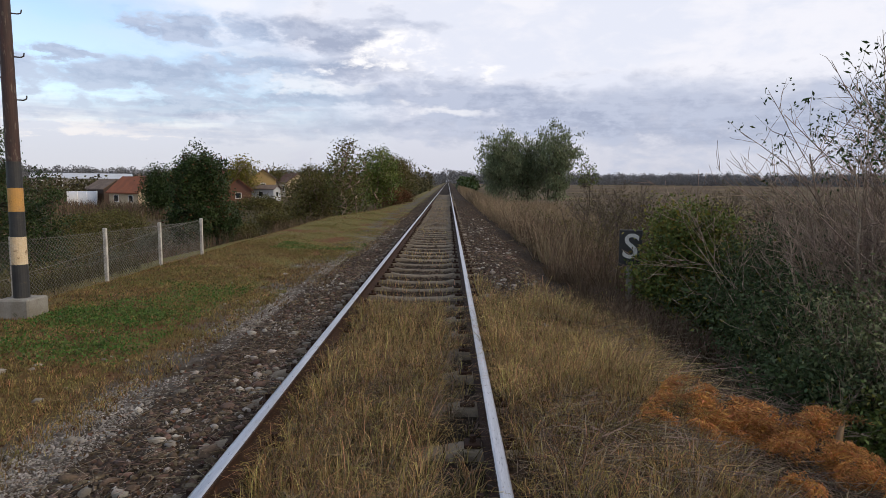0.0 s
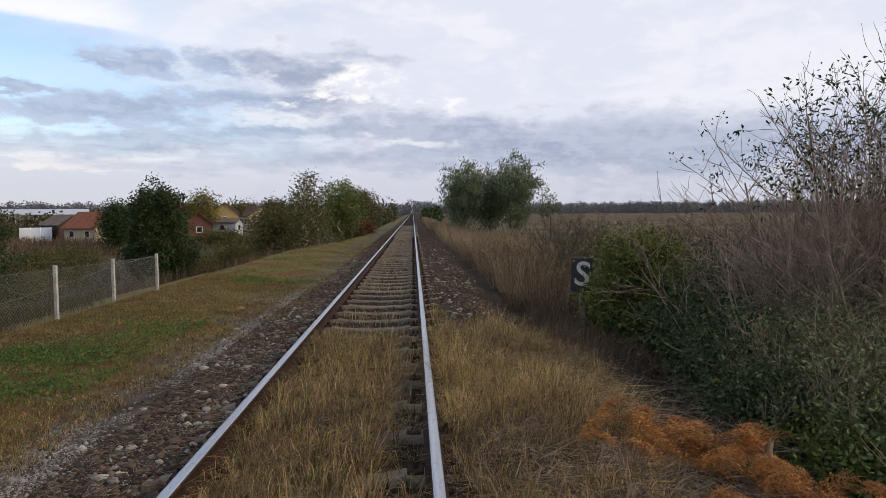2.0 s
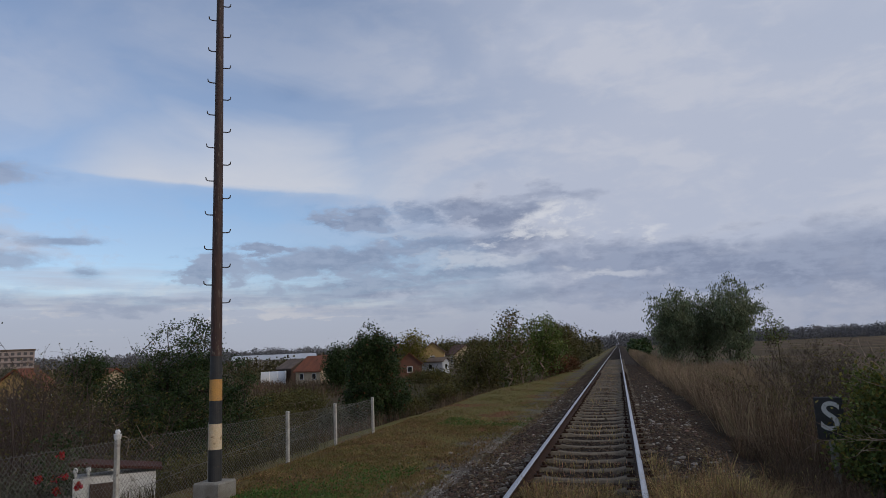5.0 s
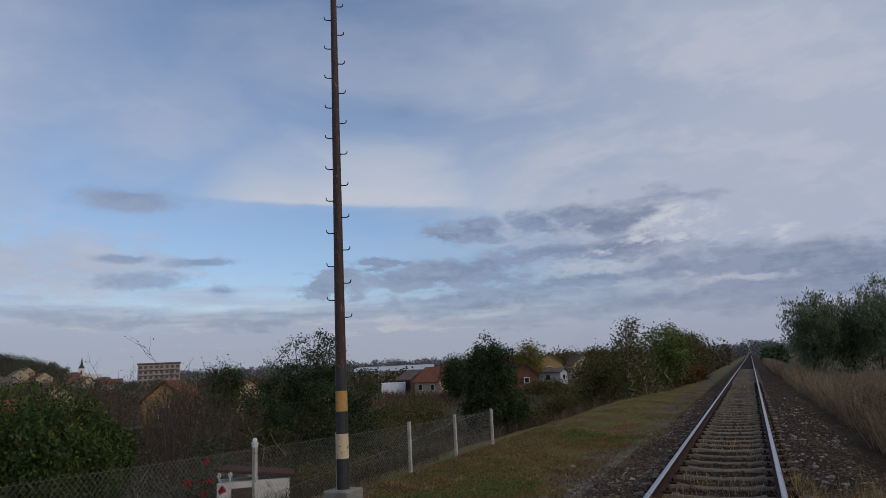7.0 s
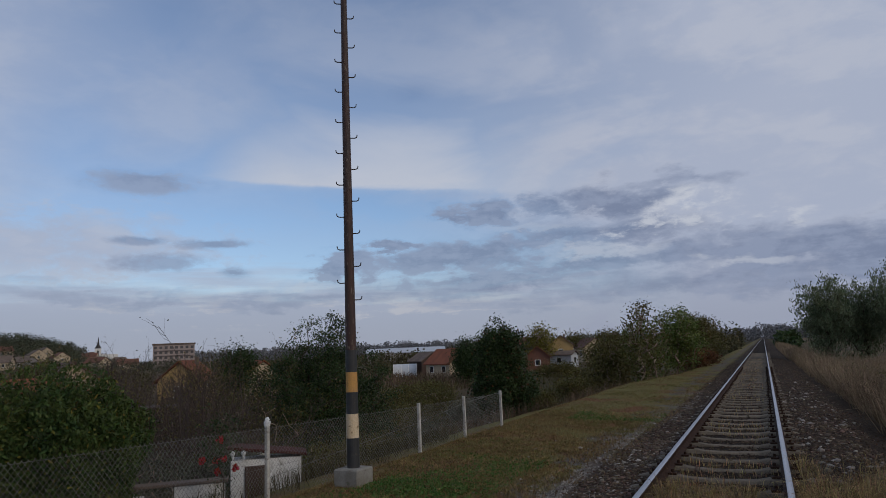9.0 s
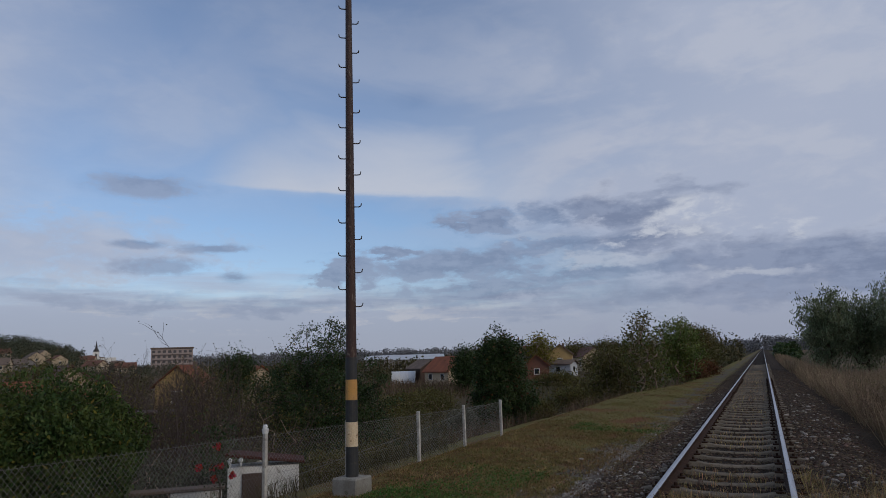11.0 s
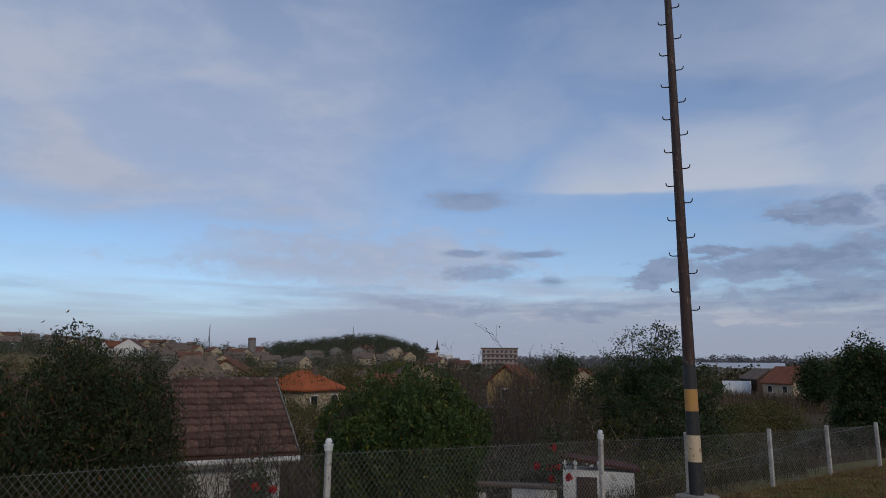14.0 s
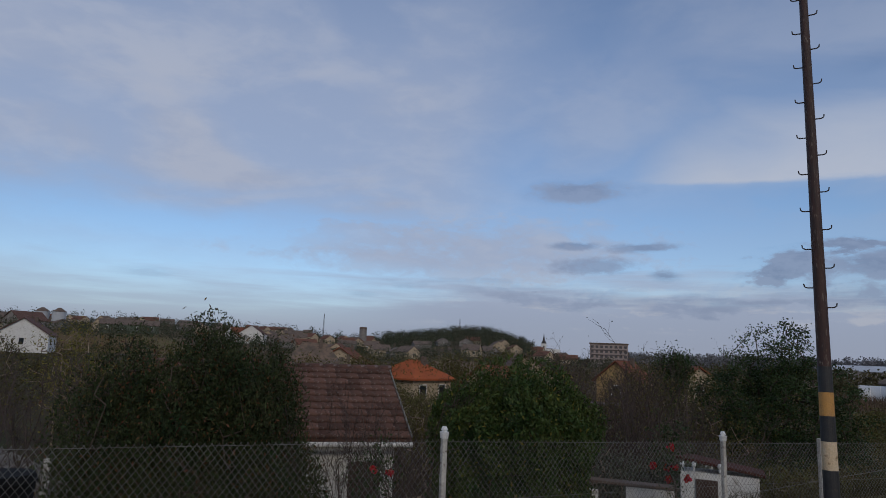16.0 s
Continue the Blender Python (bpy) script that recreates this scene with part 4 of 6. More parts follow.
for a, b in zip(POSTS[:-1], POSTS[1:]):
    part("wire_netting", mesh_of("wire_netting", *chain_link(a, b), WIRE), None, fence, "rusty diamond wire netting")
rail_y = np.array([6.4, 8.15, 10.1, 11.8, 13.4])
q = np.stack([fence_line(rail_y), rail_y, fence_low(rail_y) + np.array([0.45, 0.6, 0.75, 0.93, 1.0]) * 0.9], 1)
part("tension_wire", mesh_of("tension_wire", *tubes(q[:-1], q[1:], 0.004, 0.004, 5), WIRE), None, fence)


# ---- whistle sign ----
def whistle_sign(x, y):
    z0 = float(height(x, y))
    th = tagged(empty("railway_sign", x, y, z0), "black railway sign board with a white letter on a post", "sign")
    part("post", boxed(-0.05, 0.05, 0.025, 0.10, -0.1, 0.35 - z0, 0.008), BLOCK, th, "grey concrete post")
    zc = 0.42 - z0
    part("board", boxed(-0.19, 0.19, -0.02, 0.02, zc - 0.32, zc + 0.30, 0.012), SIGN_BLACK, th, "black enamel board")
    cu = bpy.data.curves.new("letter", "FONT")
    cu.body, cu.size, cu.extrude, cu.offset = "S", 0.60, 0.004, 0.004
    cu.align_x, cu.align_y = "CENTER", "CENTER"
    ob = bpy.data.objects.new("letter", cu)
    me = bpy.data.meshes.new_from_object(ob)
    bpy.data.objects.remove(ob)
    me.materials.clear()
    me.materials.append(SIGN_WHITE)
    part("letter", me, None, th, "white painted letter S", at=pose(0.0, -0.026, zc, 90, 8, 0))
    th.rotation_euler = (0, 0, radians(-12))
    return th


whistle_sign(3.56, 10.2)


# ---- trees and shrubs ----
def grow(roots, targets, bend=0.07, seg=0.35):
    """Connects every target to the growing skeleton; returns nodes, parents and each node's load."""
    nodes = [np.array(r, float) for r in roots]
    par = [-1] * len(nodes)
    base = np.mean(roots, 0)
    order = np.argsort(np.linalg.norm((targets - base) * [1.3, 1.3, 0.8], axis=1))
    arr = np.array(nodes)
    ends = []
    for t in targets[order]:
        d = np.linalg.norm(arr - t, axis=1) + 0.9 * np.maximum(arr[:, 2] - t[2] + 0.02, 0) * 2
        j = int(np.argmin(d))
        a = arr[j]
        length = np.linalg.norm(t - a)
        n = max(1, int(length / seg))
        sag = RNG.normal(0, bend * length, 3)
        prev = j
        add = []
        for k in range(1, n + 1):
            f = k / n
            p = a + (t - a) * f + sag * (f * (1 - f) * 2)
            p[2] += 0.10 * length * f * (1 - f)
            add.append(p)
            par.append(prev)
            prev = len(par) - 1
        arr = np.concatenate([arr, np.array(add)])
        ends.append(prev)
    par = np.array(par)
    load = np.zeros(len(par))
    load[ends] = 1
    for i in range(len(par) - 1, -1, -1):
        if par[i] >= 0:
            load[par[i]] += load[i]
    return arr, par, load, np.array(ends)


def skeleton_mesh(arr, par, load, r_tip, r_max, power=0.45, sides=5):
    r = np.minimum(r_tip * np.maximum(load, 1) ** power, r_max)
    i = np.where(par >= 0)[0]
    return tubes(arr[par[i]], arr[i], np.minimum(r[par[i]], r[i] * 1.6), r[i], sides)


def crown_points(n, w, d, z0, z1, shell=0.45, egg=0.0, lumps=7):
    """Targets in an uneven crown: several lumps inside an ellipsoid."""
    p = unit(RNG.normal(size=(n, 3))) * (shell + (1 - shell) * RNG.uniform(0, 1, (n, 1)) ** 0.6)
    ph = RNG.uniform(0, 6.28, 6)
    a = np.arctan2(p[:, 1], p[:, 0])
    lump = 1 + 0.16 * np.sin(3 * a + ph[0] + 2 * p[:, 2]) + 0.12 * np.sin(lumps * a + ph[1] + 5 * p[:, 2]) + 0.10 * np.sin(9 * p[:, 2] + ph[2])
    p *= lump[:, None] / 1.15
    p /= np.maximum(np.linalg.norm(p, axis=1, keepdims=True), 1.0)
    p[:, :2] *= (1 - egg * p[:, 2:3])
    return p * [w / 2, d / 2, (z1 - z0) / 2] + [0, 0, (z0 + z1) / 2]


def plant(name, x, y, h, w, label, category, z_crown=0.25, d=None, stems=1, ends=140, per_end=14, leaf=(0.07, 0.035), leaf_mat=LEAF_DARK, scatter_r=0.22,
          bark=BARK, r_tip=0.006, r_max=0.09, shell=0.35, egg=0.15, base=None, extra=None, group="", droop=None, seg=0.4, power=0.45, sides=5, crown=True, up=0.3, top=None, leaf_from=0.0, dense=0):
    """A tree or shrub: skeleton of tapering limbs as trunk, and a crown of separate leaves."""
    d = d or w
    z0 = float(height(x, y)) if base is None else base
    h = h if top is None else top - z0
    th = tagged(empty(name, x, y, z0), label, category, group)
    roots = [(RNG.normal(0, 0.10 * w) if stems > 1 else 0, RNG.normal(0, 0.10 * d) if stems > 1 else 0, -0.15) for _ in range(stems)]
    t = crown_points(ends, w, d, h * z_crown, h, shell, egg)
    trunk_t = np.array([[r[0] * 1.2, r[1] * 1.2, h * f] for r in roots for f in ((0.15, 0.3) if z_crown < 0.4 else (0.2, 0.45))])
    arr, par, load, e = grow(roots, np.concatenate([trunk_t, t]), seg=seg)
    part("trunk", mesh_of("trunk", *skeleton_mesh(arr, par, load, r_tip, r_max, power, sides), bark), None, th)
    if crown:
        e = e[arr[e][:, 2] >= leaf_from * h]
        c = np.repeat(arr[e], per_end, 0) + RNG.normal(0, scatter_r, (len(e) * per_end, 3)) * [1, 1, 0.8]
        if dense:
            c = crown_points(dense, w, d, h * z_crown, h, shell, egg, 11) + RNG.normal(0, 0.03, (dense, 3))
        part("crown", mesh_of("crown", *leaves(c, *leaf, up, droop), leaf_mat), None, th)
        if extra:
            frac, m2 = extra
            k = RNG.uniform(0, 1, len(c)) < frac
            c2_ = c[k] + RNG.normal(0, scatter_r * 0.8, (k.sum(), 3))
            part("autumn_leaves", mesh_of("autumn_leaves", *leaves(c2_, *leaf, up, droop), m2), None, th, "yellow autumn leaves")
    return th


def fan_branches(n, length, spread, levels, kids, r0, up=0.25, roots=0.25, taper=0.5):
    """Stems that fan out from a base and fork into straight, slightly bending twigs."""
    start = np.stack([RNG.normal(0, roots, n), RNG.normal(0, roots, n), np.full(n, -0.1)], 1)
    ang = RNG.uniform(0, 2 * np.pi, n)
    tilt = RNG.uniform(0.05, 1.0, n) ** 0.7 * spread
    way = np.stack([np.cos(ang) * np.sin(tilt), np.sin(ang) * np.sin(tilt), np.cos(tilt)], 1)
    ln = length * RNG.uniform(0.6, 1.0, n)
    rad = np.full(n, r0) * RNG.uniform(0.6, 1.1, n)
    segs, tips, stems = [], [], []
    for lev in range(levels):
        S = 6 if lev == 0 else 4
        pts = [start]
        d = way
        for k in range(S):
            d = unit(d + RNG.normal(0, 0.10 + 0.03 * lev, d.shape) + [0, 0, up * 0.22])
            pts.append(pts[-1] + d * (ln / S)[:, None])
        for k in range(S):
            segs.append((pts[k], pts[k + 1], rad * (1 - taper * k / S), rad * (1 - taper * (k + 1) / S)))
        P = np.stack(pts, 1)
        if lev == 0:
            stems = [tubes(P[i, :-1], P[i, 1:], rad[i] * (1 - taper * np.arange(S) / S), rad[i] * (1 - taper * (np.arange(S) + 1) / S), 5) for i in range(len(P))]
            segs = []
        if lev == levels - 1:
            tips = P[:, -1]
            break
        m = kids[lev]
        idx = np.repeat(np.arange(len(start)), m)
        f = RNG.uniform(0.25, 0.98, len(idx))
        pos = f * S
        k0 = np.minimum(pos.astype(int), S - 1)
        fr = (pos - k0)[:, None]
        base = P[idx, k0] * (1 - fr) + P[idx, k0 + 1] * fr
        along = unit(P[idx, k0 + 1] - P[idx, k0])
        side = unit(np.cross(along, RNG.normal(size=along.shape)))
        a = RNG.uniform(0.35, 0.95, len(idx))[:, None]
        way = unit(along * np.cos(a) + side * np.sin(a))
        ln = ln[idx] * RNG.uniform(0.25, 0.55, len(idx)) * (1.15 - 0.5 * f)
        rad = np.maximum(rad[idx] * (1 - taper * f) * 0.6, 0.0042)
        start = base
    sets = [tubes(*sg, 4) for sg in segs]
    return join(*sets), tips, stems


def bare_shrub(name, x, y, top, label, category, n=10, spread=0.9, levels=3, kids=(9, 6), r0=0.018, bark=TWIG, leaf=None, roots=0.25, group="", up=0.25, trunk=0.0, leaf_top=0.0, leaf_share=1.0):
    z0 = float(height(x, y))
    th = tagged(empty(name, x, y, z0), label, category, group)
    h = top - z0
    (v, f), tips, stems = fan_branches(n, (h - trunk) * 1.02, spread, levels, kids, r0, up, roots)
    k = (h - trunk) / max(np.quantile(v[:, 2], 0.995), 0.1)
    v, tips = v * [1, 1, k] + [0, 0, trunk], tips * [1, 1, k] + [0, 0, trunk]
    if trunk:
        tv, tf = tubes([[0, 0, -0.2]], [[0, 0, trunk + 0.15]], r0 * 2.4, r0 * 1.8, 8)
        part("trunk", mesh_of("trunk", tv, tf, bark), None, th)
    for sv, sf in stems:
        part("stem", mesh_of("stem", sv * [1, 1, k] + [0, 0, trunk], sf, bark), None, th)
    tagged(part("twig_mass", mesh_of("twig_mass", v, f, bark), None, th), kind="stuff")
    if leaf:
        m, size, per, sc = leaf
        q = tips[(tips[:, 2] > leaf_top * h) & (RNG.uniform(0, 1, len(tips)) < leaf_share)]
        c = np.repeat(q, per, 0) + RNG.normal(0, sc, (len(q) * per, 3))
        part("crown", mesh_of("crown", *leaves(c, *size, 0.2), m), None, th, "few remaining leaves")
    return th


# right of the track
for wx, wy, wtop, ww in [(5.3, 60.5, 6.5, 4.4), (8.0, 62.5, 6.1, 4.6), (10.4, 60.0, 7.2, 4.8)]:
    plant("willow", wx, wy, 8, ww, "grey-green willow thicket beside the track", "willow", 0.10, 5, 7, 330, 30, (0.34, 0.085), LEAF_WILLOW, 0.28, r_tip=0.010, r_max=0.08, group="willows", shell=0.15, top=wtop, egg=-0.25, up=1.6)
plant("sapling", 13.6, 61.0, 5.2, 2.2, "thin sapling with few leaves beside the willows", "sapling", 0.4, 2, 2, 60, 12, (0.22, 0.08), LEAF_MID, 0.25, r_tip=0.01, r_max=0.05, top=3.9)
plant("ivy_bush", 4.22, 9.38, 2.5, 1.75, "green leafy bush crowding the railway sign", "bush", 0.0, 1.5, 7, 300, 44, (0.070, 0.045), LEAF_MID, 0.12, r_tip=0.003, r_max=0.015, extra=(0.30, LEAF_YELLOW), seg=0.2, top=1.35, shell=0.3)
for bx, by, btop, bw, lm in [(4.75, 8.2, 0.95, 2.2, LEAF_BRAMBLE), (5.3, 8.6, 1.1, 2.2, LEAF_BRAMBLE), (4.6, 6.8, 0.50, 1.9, LEAF_BRAMBLE), (5.8, 7.2, 0.7, 2.4, LEAF_BRAMBLE), (4.3, 5.5, -0.10, 1.4, LEAF_BRAMBLE), (4.4, 4.2, -0.25, 1.4, LEAF_MID)]:
    plant("bramble_bush", bx, by, 2, bw, "dark tangled bramble bush on the slope", "bush", -0.15, bw * 1.1, 9, 240, 40, (0.055, 0.036), lm, 0.16, r_tip=0.003, r_max=0.010, seg=0.2, group="brambles", bark=TWIG, extra=(0.02, LEAF_YELLOW), top=btop, shell=0.2)
for px, py, ptop, n in [(4.6, 5.3, 0.45, 28), (5.0, 4.6, 0.60, 28), (5.7, 5.3, 0.9, 24), (5.0, 6.1, 0.6, 22), (5.7, 3.9, 0.6, 22), (4.9, 3.8, 0.25, 20), (6.3, 4.6, 0.9, 24), (4.7, 4.5, 0.2, 20)]:
    bare_shrub("privet_bush", px, py, ptop, "upright privet bush with pale olive leaves", "bush", n, 0.55, 3, (7, 3), 0.008, TWIG, (PRIVET, (0.055, 0.024), 9, 0.07), 0.32, "privets", 0.5)
for ex, ey, etop, n in [(5.9, 6.9, 2.75, 14), (6.6, 6.6, 3.5, 17), (7.4, 6.2, 3.6, 16), (6.5, 7.7, 3.1, 14)]:
    bare_shrub("elder_tree", ex, ey, etop, "nearly bare elder tree with grey twigs and leafy tops", "tree", n, 0.46, 3, (11, 6), 0.022, TWIG, (LEAF_DARK, (0.080, 0.028), 9, 0.060), 0.32, "elders", 0.40, leaf_top=0.70, leaf_share=0.40)
for ex, ey, etop, n in [(6.0, 7.6, 1.9, 16), (6.5, 7.4, 2.1, 18), (5.9, 7.0, 1.5, 15), (6.5, 8.8, 1.5, 16), (5.8, 6.6, 1.6, 15), (7.2, 7.6, 1.7, 15), (7.6, 9.6, 1.4, 15), (6.6, 10.6, 1.2, 14), (8.6, 11.5, 1.2, 14)]:
    bare_shrub("bare_thicket", ex, ey, etop, "leafless grey-brown twig thicket on the slope", "thicket", n + 4, 0.95, 3, (9, 5), 0.012, TWIG, None, 0.35, "thickets", 0.15)
for ex, ey, etop, n in [(7.5, 11.5, 1.3, 14), (9.5, 13.5, 1.3, 14), (11.0, 17.0, 1.3, 14), (10.5, 23.0, 1.4, 14), (12.0, 28.0, 1.4, 14), (9.0, 33.0, 1.4, 14), (12.5, 21.0, 1.2, 14), (14.0, 25.0, 1.2, 14), (4.2, 12.0, 1.0, 12), (5.4, 13.0, 1.1, 12), (4.6, 15.5, 1.1, 12), (6.4, 15.0, 1.2, 12), (5.2, 19.0, 1.2, 12), (7.0, 19.5, 1.4, 12), (6.2, 24.0, 1.5, 12), (8.4, 26.0, 1.5, 12), (8.0, 14.0, 1.2, 12), (9.6, 19.0, 1.3, 12)]:
    bare_shrub("brush_shrub", ex, ey, etop, "thin brown brushwood shrub with a few olive leaves", "shrub", n, 0.7, 3, (9, 5), 0.011, TWIG_DARK, (LEAF_OLIVE, (0.055, 0.028), 2, 0.06), 0.35, "brushwood", 0.3)

# left of the track
plant("slender_tree", -8.0, 21.4, 6.0, 2.2, "dense dark green tree behind the fence", "tree", 0.0, 2.6, 5, 520, 60, (0.10, 0.058), LEAF_DARK, 0.13, r_tip=0.006, r_max=0.09, egg=0.18, extra=(0.05, LEAF_RUST), shell=0.5, top=2.75)
plant("garden_tree", -11.35, 15.3, 5.75, 4.6, "large dark green leafy tree in the gardens", "tree", 0.05, 4.0, 3, 560, 80, (0.075, 0.045), LEAF_DARK, 0.13, r_tip=0.007, r_max=0.12, shell=0.4, extra=(0.05, LEAF_OLIVE), top=2.9)
for tx, ty, ttop, tw, lm, lab in [(-5.5, 36.9, 4.5, 3.0, LEAF_OLIVE, "thin half-bare autumn tree beside the track"), (-7.6, 37.8, 2.5, 3.2, LEAF_OLIVE, "olive bush beside the track"), (-5.9, 40.5, 3.3, 3.4, LEAF_MID, "green roadside tree beside the track"), (-4.2, 42.0, 3.9, 2.8, LEAF_MID, "green roadside tree beside the track"),
                                  (-4.4, 48, 3.9, 3.4, LEAF_MID, "green roadside tree beside the track"), (-4.2, 54, 3.7, 3.2, LEAF_OLIVE, "olive autumn tree beside the track"), (-4.4, 60, 4.1, 3.8, LEAF_OLIVE, "olive autumn tree beside the track"), (-4.8, 70, 4.0, 4.2, LEAF_OLIVE, "olive autumn tree beside the track"), (-5.4, 84, 4.4, 5.0, LEAF_OLIVE, "olive autumn tree beside the track"), (-3.9, 46, 0.9, 2.2, LEAF_RUST, "low rust-brown shrub beside the track"), (-3.6, 52, 0.8, 2.0, LEAF_RUST, "low rust-brown shrub beside the track")]:
    plant("roadside_tree", tx, ty, 5, tw, lab, "tree", 0.06, tw, 4, 220, 8 if ty < 37 else 22, (0.19, 0.085), lm, 0.22, r_tip=0.007, r_max=0.05, group="trees beside the track", bark=TWIG, shell=0.2, top=ttop)
plant("thuja", -8.80, 5.25, 4.15, 2.75, "rounded dense green thuja bush behind the fence", "thuja", -0.1, 2.75, 3, 300, 20, (0.085, 0.034), LEAF_THUJA, 0.08, r_tip=0.002, r_max=0.02, shell=0.80, egg=-0.42, extra=(0.035, LEAF_YELLOW), up=0.9, top=1.70, dense=75000)
plant("yew", -10.5, 0.7, 5.0, 3.9, "dark green conifer with browning shoots", "conifer", -0.1, 3.6, 6, 520, 90, (0.070, 0.025), LEAF_YEW, 0.15, r_tip=0.006, r_max=0.10, shell=0.45, egg=0.10, extra=(0.06, LEAF_RUST), up=1.2, top=1.75, dense=110000)
for yx, yy, yt, yw in ((-10.9, -0.6, 2.05, 2.3), (-10.3, 0.5, 2.25, 2.0), (-10.7, 1.5, 2.0, 1.9), (-9.9, 0.1, 1.5, 2.0)):
    plant("yew", yx, yy, 5.0, yw, "dark green conifer with browning shoots", "conifer", 0.1, yw, 3, 160, 60, (0.070, 0.025), LEAF_YEW, 0.15, r_tip=0.006, r_max=0.08, shell=0.5, egg=0.25, extra=(0.06, LEAF_RUST), up=1.2, top=yt, dense=26000, group="yews")


# ---- houses ----
def house(name, x, y, w, l, eave, ridge, rz, wall, roof, label, base=None, windows=2, door=True, chimney=True, over=0.35, group="", category="house", hip=0.0):
    """House with a gabled roof, or hipped by hip metres at each end; the ridge runs along its own y. w: gable width, l: length."""
    z0 = float(height(x, y)) - 0.1 if base is None else base
    th = tagged(empty(name, x, y, z0, rz), label, category, group)
    bm = bmesh.new()
    v = [bm.verts.new(p) for yy in (-l / 2, l / 2) for p in ((-w / 2, yy, -0.3), (w / 2, yy, -0.3), (w / 2, yy, eave), (0, yy, eave + 0.02 if hip else ridge), (-w / 2, yy, eave))]
    bm.faces.new(v[0:5])
    bm.faces.new(v[9:4:-1])
    for i in range(5):
        j = (i + 1) % 5
        bm.faces.new((v[i], v[i + 5], v[j + 5], v[j]))
    bmesh.ops.recalc_face_normals(bm, faces=bm.faces)
    part("wall", bm, wall, th)
    slope = (ridge - eave) / (w / 2)
    if hip:
        a, b, e0 = w / 2 + over, l / 2 + over, eave - slope * over
        low = [(-a, -b), (a, -b), (a, b), (-a, b)]
        top = [(0, -b + hip), (0, -b + hip), (0, b - hip), (0, b - hip)]
        for i in range(4):
            j = (i + 1) % 4
            bm = bmesh.new()
            q = [bm.verts.new((*low[i], e0)), bm.verts.new((*low[j], e0)), bm.verts.new((*top[j], ridge)), bm.verts.new((*top[i], ridge))]
            if top[i] == top[j]:
                bm.verts.remove(q.pop())
            face = bm.faces.new(q)
            ext = bmesh.ops.extrude_face_region(bm, geom=[face])
            bmesh.ops.translate(bm, verts=[e for e in ext["geom"] if isinstance(e, bmesh.types.BMVert)], vec=(0, 0, 0.14))
            bmesh.ops.recalc_face_normals(bm, faces=bm.faces)
            part("roof", bm, roof, th)
    for s in () if hip else (-1, 1):
        bm = bmesh.new()
        pts = []
        for yy in (-l / 2 - over, l / 2 + over):
            for xx, zz in ((0, ridge + 0.03), (s * (w / 2 + over), eave - slope * over + 0.03), (s * (w / 2 + over), eave - slope * over + 0.17), (0, ridge + 0.17)):
                pts.append(bm.verts.new((xx, yy, zz)))
        for q in ((0, 1, 2, 3), (7, 6, 5, 4), (0, 4, 5, 1), (1, 5, 6, 2), (2, 6, 7, 3)):
            bm.faces.new([pts[i] for i in q])
        bmesh.ops.recalc_face_normals(bm, faces=bm.faces)
        part("roof", bm, roof, th)
    if chimney:
        part("chimney", boxed(w * 0.10, w * 0.10 + 0.38, l * 0.1, l * 0.1 + 0.38, eave, ridge + 0.45, 0.02), ROOF_GREY, th)
    for s in (-1, 1):
        for k in range(windows):
            wy = (k + 0.5) / windows * l - l / 2
            win = part("window", boxed(s * w / 2 - 0.03, s * w / 2 + 0.03, wy - 0.5, wy + 0.5, eave * 0.38, eave * 0.82, 0.0), WALL_WHITE, th)
            part("pane", boxed(s * w / 2 - 0.045, s * w / 2 + 0.045, wy - 0.40, wy + 0.40, eave * 0.42, eave * 0.78), GLASS, win)
    for s in (-1, 1):
        for k in range(max(1, windows - 1)):
            wx = (k + 0.5) / max(1, windows - 1) * w - w / 2
            win = part("window", boxed(wx - 0.5, wx + 0.5, s * l / 2 - 0.03, s * l / 2 + 0.03, eave * 0.38, eave * 0.82), WALL_WHITE, th)
            part("pane", boxed(wx - 0.4, wx + 0.4, s * l / 2 - 0.045, s * l / 2 + 0.045, eave * 0.42, eave * 0.78), GLASS, win)
    return th




# ---- undergrowth ----
def undergrowth(name, pts, h, w, material, label, lean, category="weeds"):
    return tagged(new(name, mesh_of(name, *blades(pts, h, w, lean), material)), label, category, kind="stuff")


rp = np.concatenate([scatter(15000, 2.8, 8.5, 13, 34), scatter(26000, 2.6, 11.0, 28, 60)])
rp = clumped(rp, 0.9, -0.45, 1.0)
rp = rp[(rp[:, 0] > 2.5 + 0.25 * waves(rp[:, 1], 0, 0.9)) & (rp[:, 0] < 4.5 + 0.10 * rp[:, 1])]
tagged(new("tall_dry_grass", mesh_of("tall_dry_grass", *tufts(rp[::9], 15, 1.35, 0.011, 0.42, 0.16), REED)), "tall tan dead grass along the track", "grass", kind="stuff")
rp = scatter(7000, 2.4, 4.2, 62, 130, 1.2)
undergrowth("tall_dry_grass", rp, 1.3, 0.03, REED, "tall tan dead grass along the track", 0.30, "grass")
rp = clumped(scatter(34000, 2.9, 9.5, 10.2, 26, 1.1), 1.1, -0.4, 2.0)
rp = rp[rp[:, 0] > 3.0 + 0.2 * waves(rp[:, 1], 0, 1.3)]
tagged(new("dead_brush", mesh_of("dead_brush", *tufts(rp[::7], 13, 1.25, 0.007, 0.6, 0.15), WEED_BROWN)), "thin dead brown brush stems on the slope", "weeds", kind="stuff")
bp = clumped(scatter(22000, 3.1, 9.0, 10.2, 30), 0.9, 0.0, 3.0)
bp[:, 2] += RNG.uniform(0.1, 1.3, len(bp))
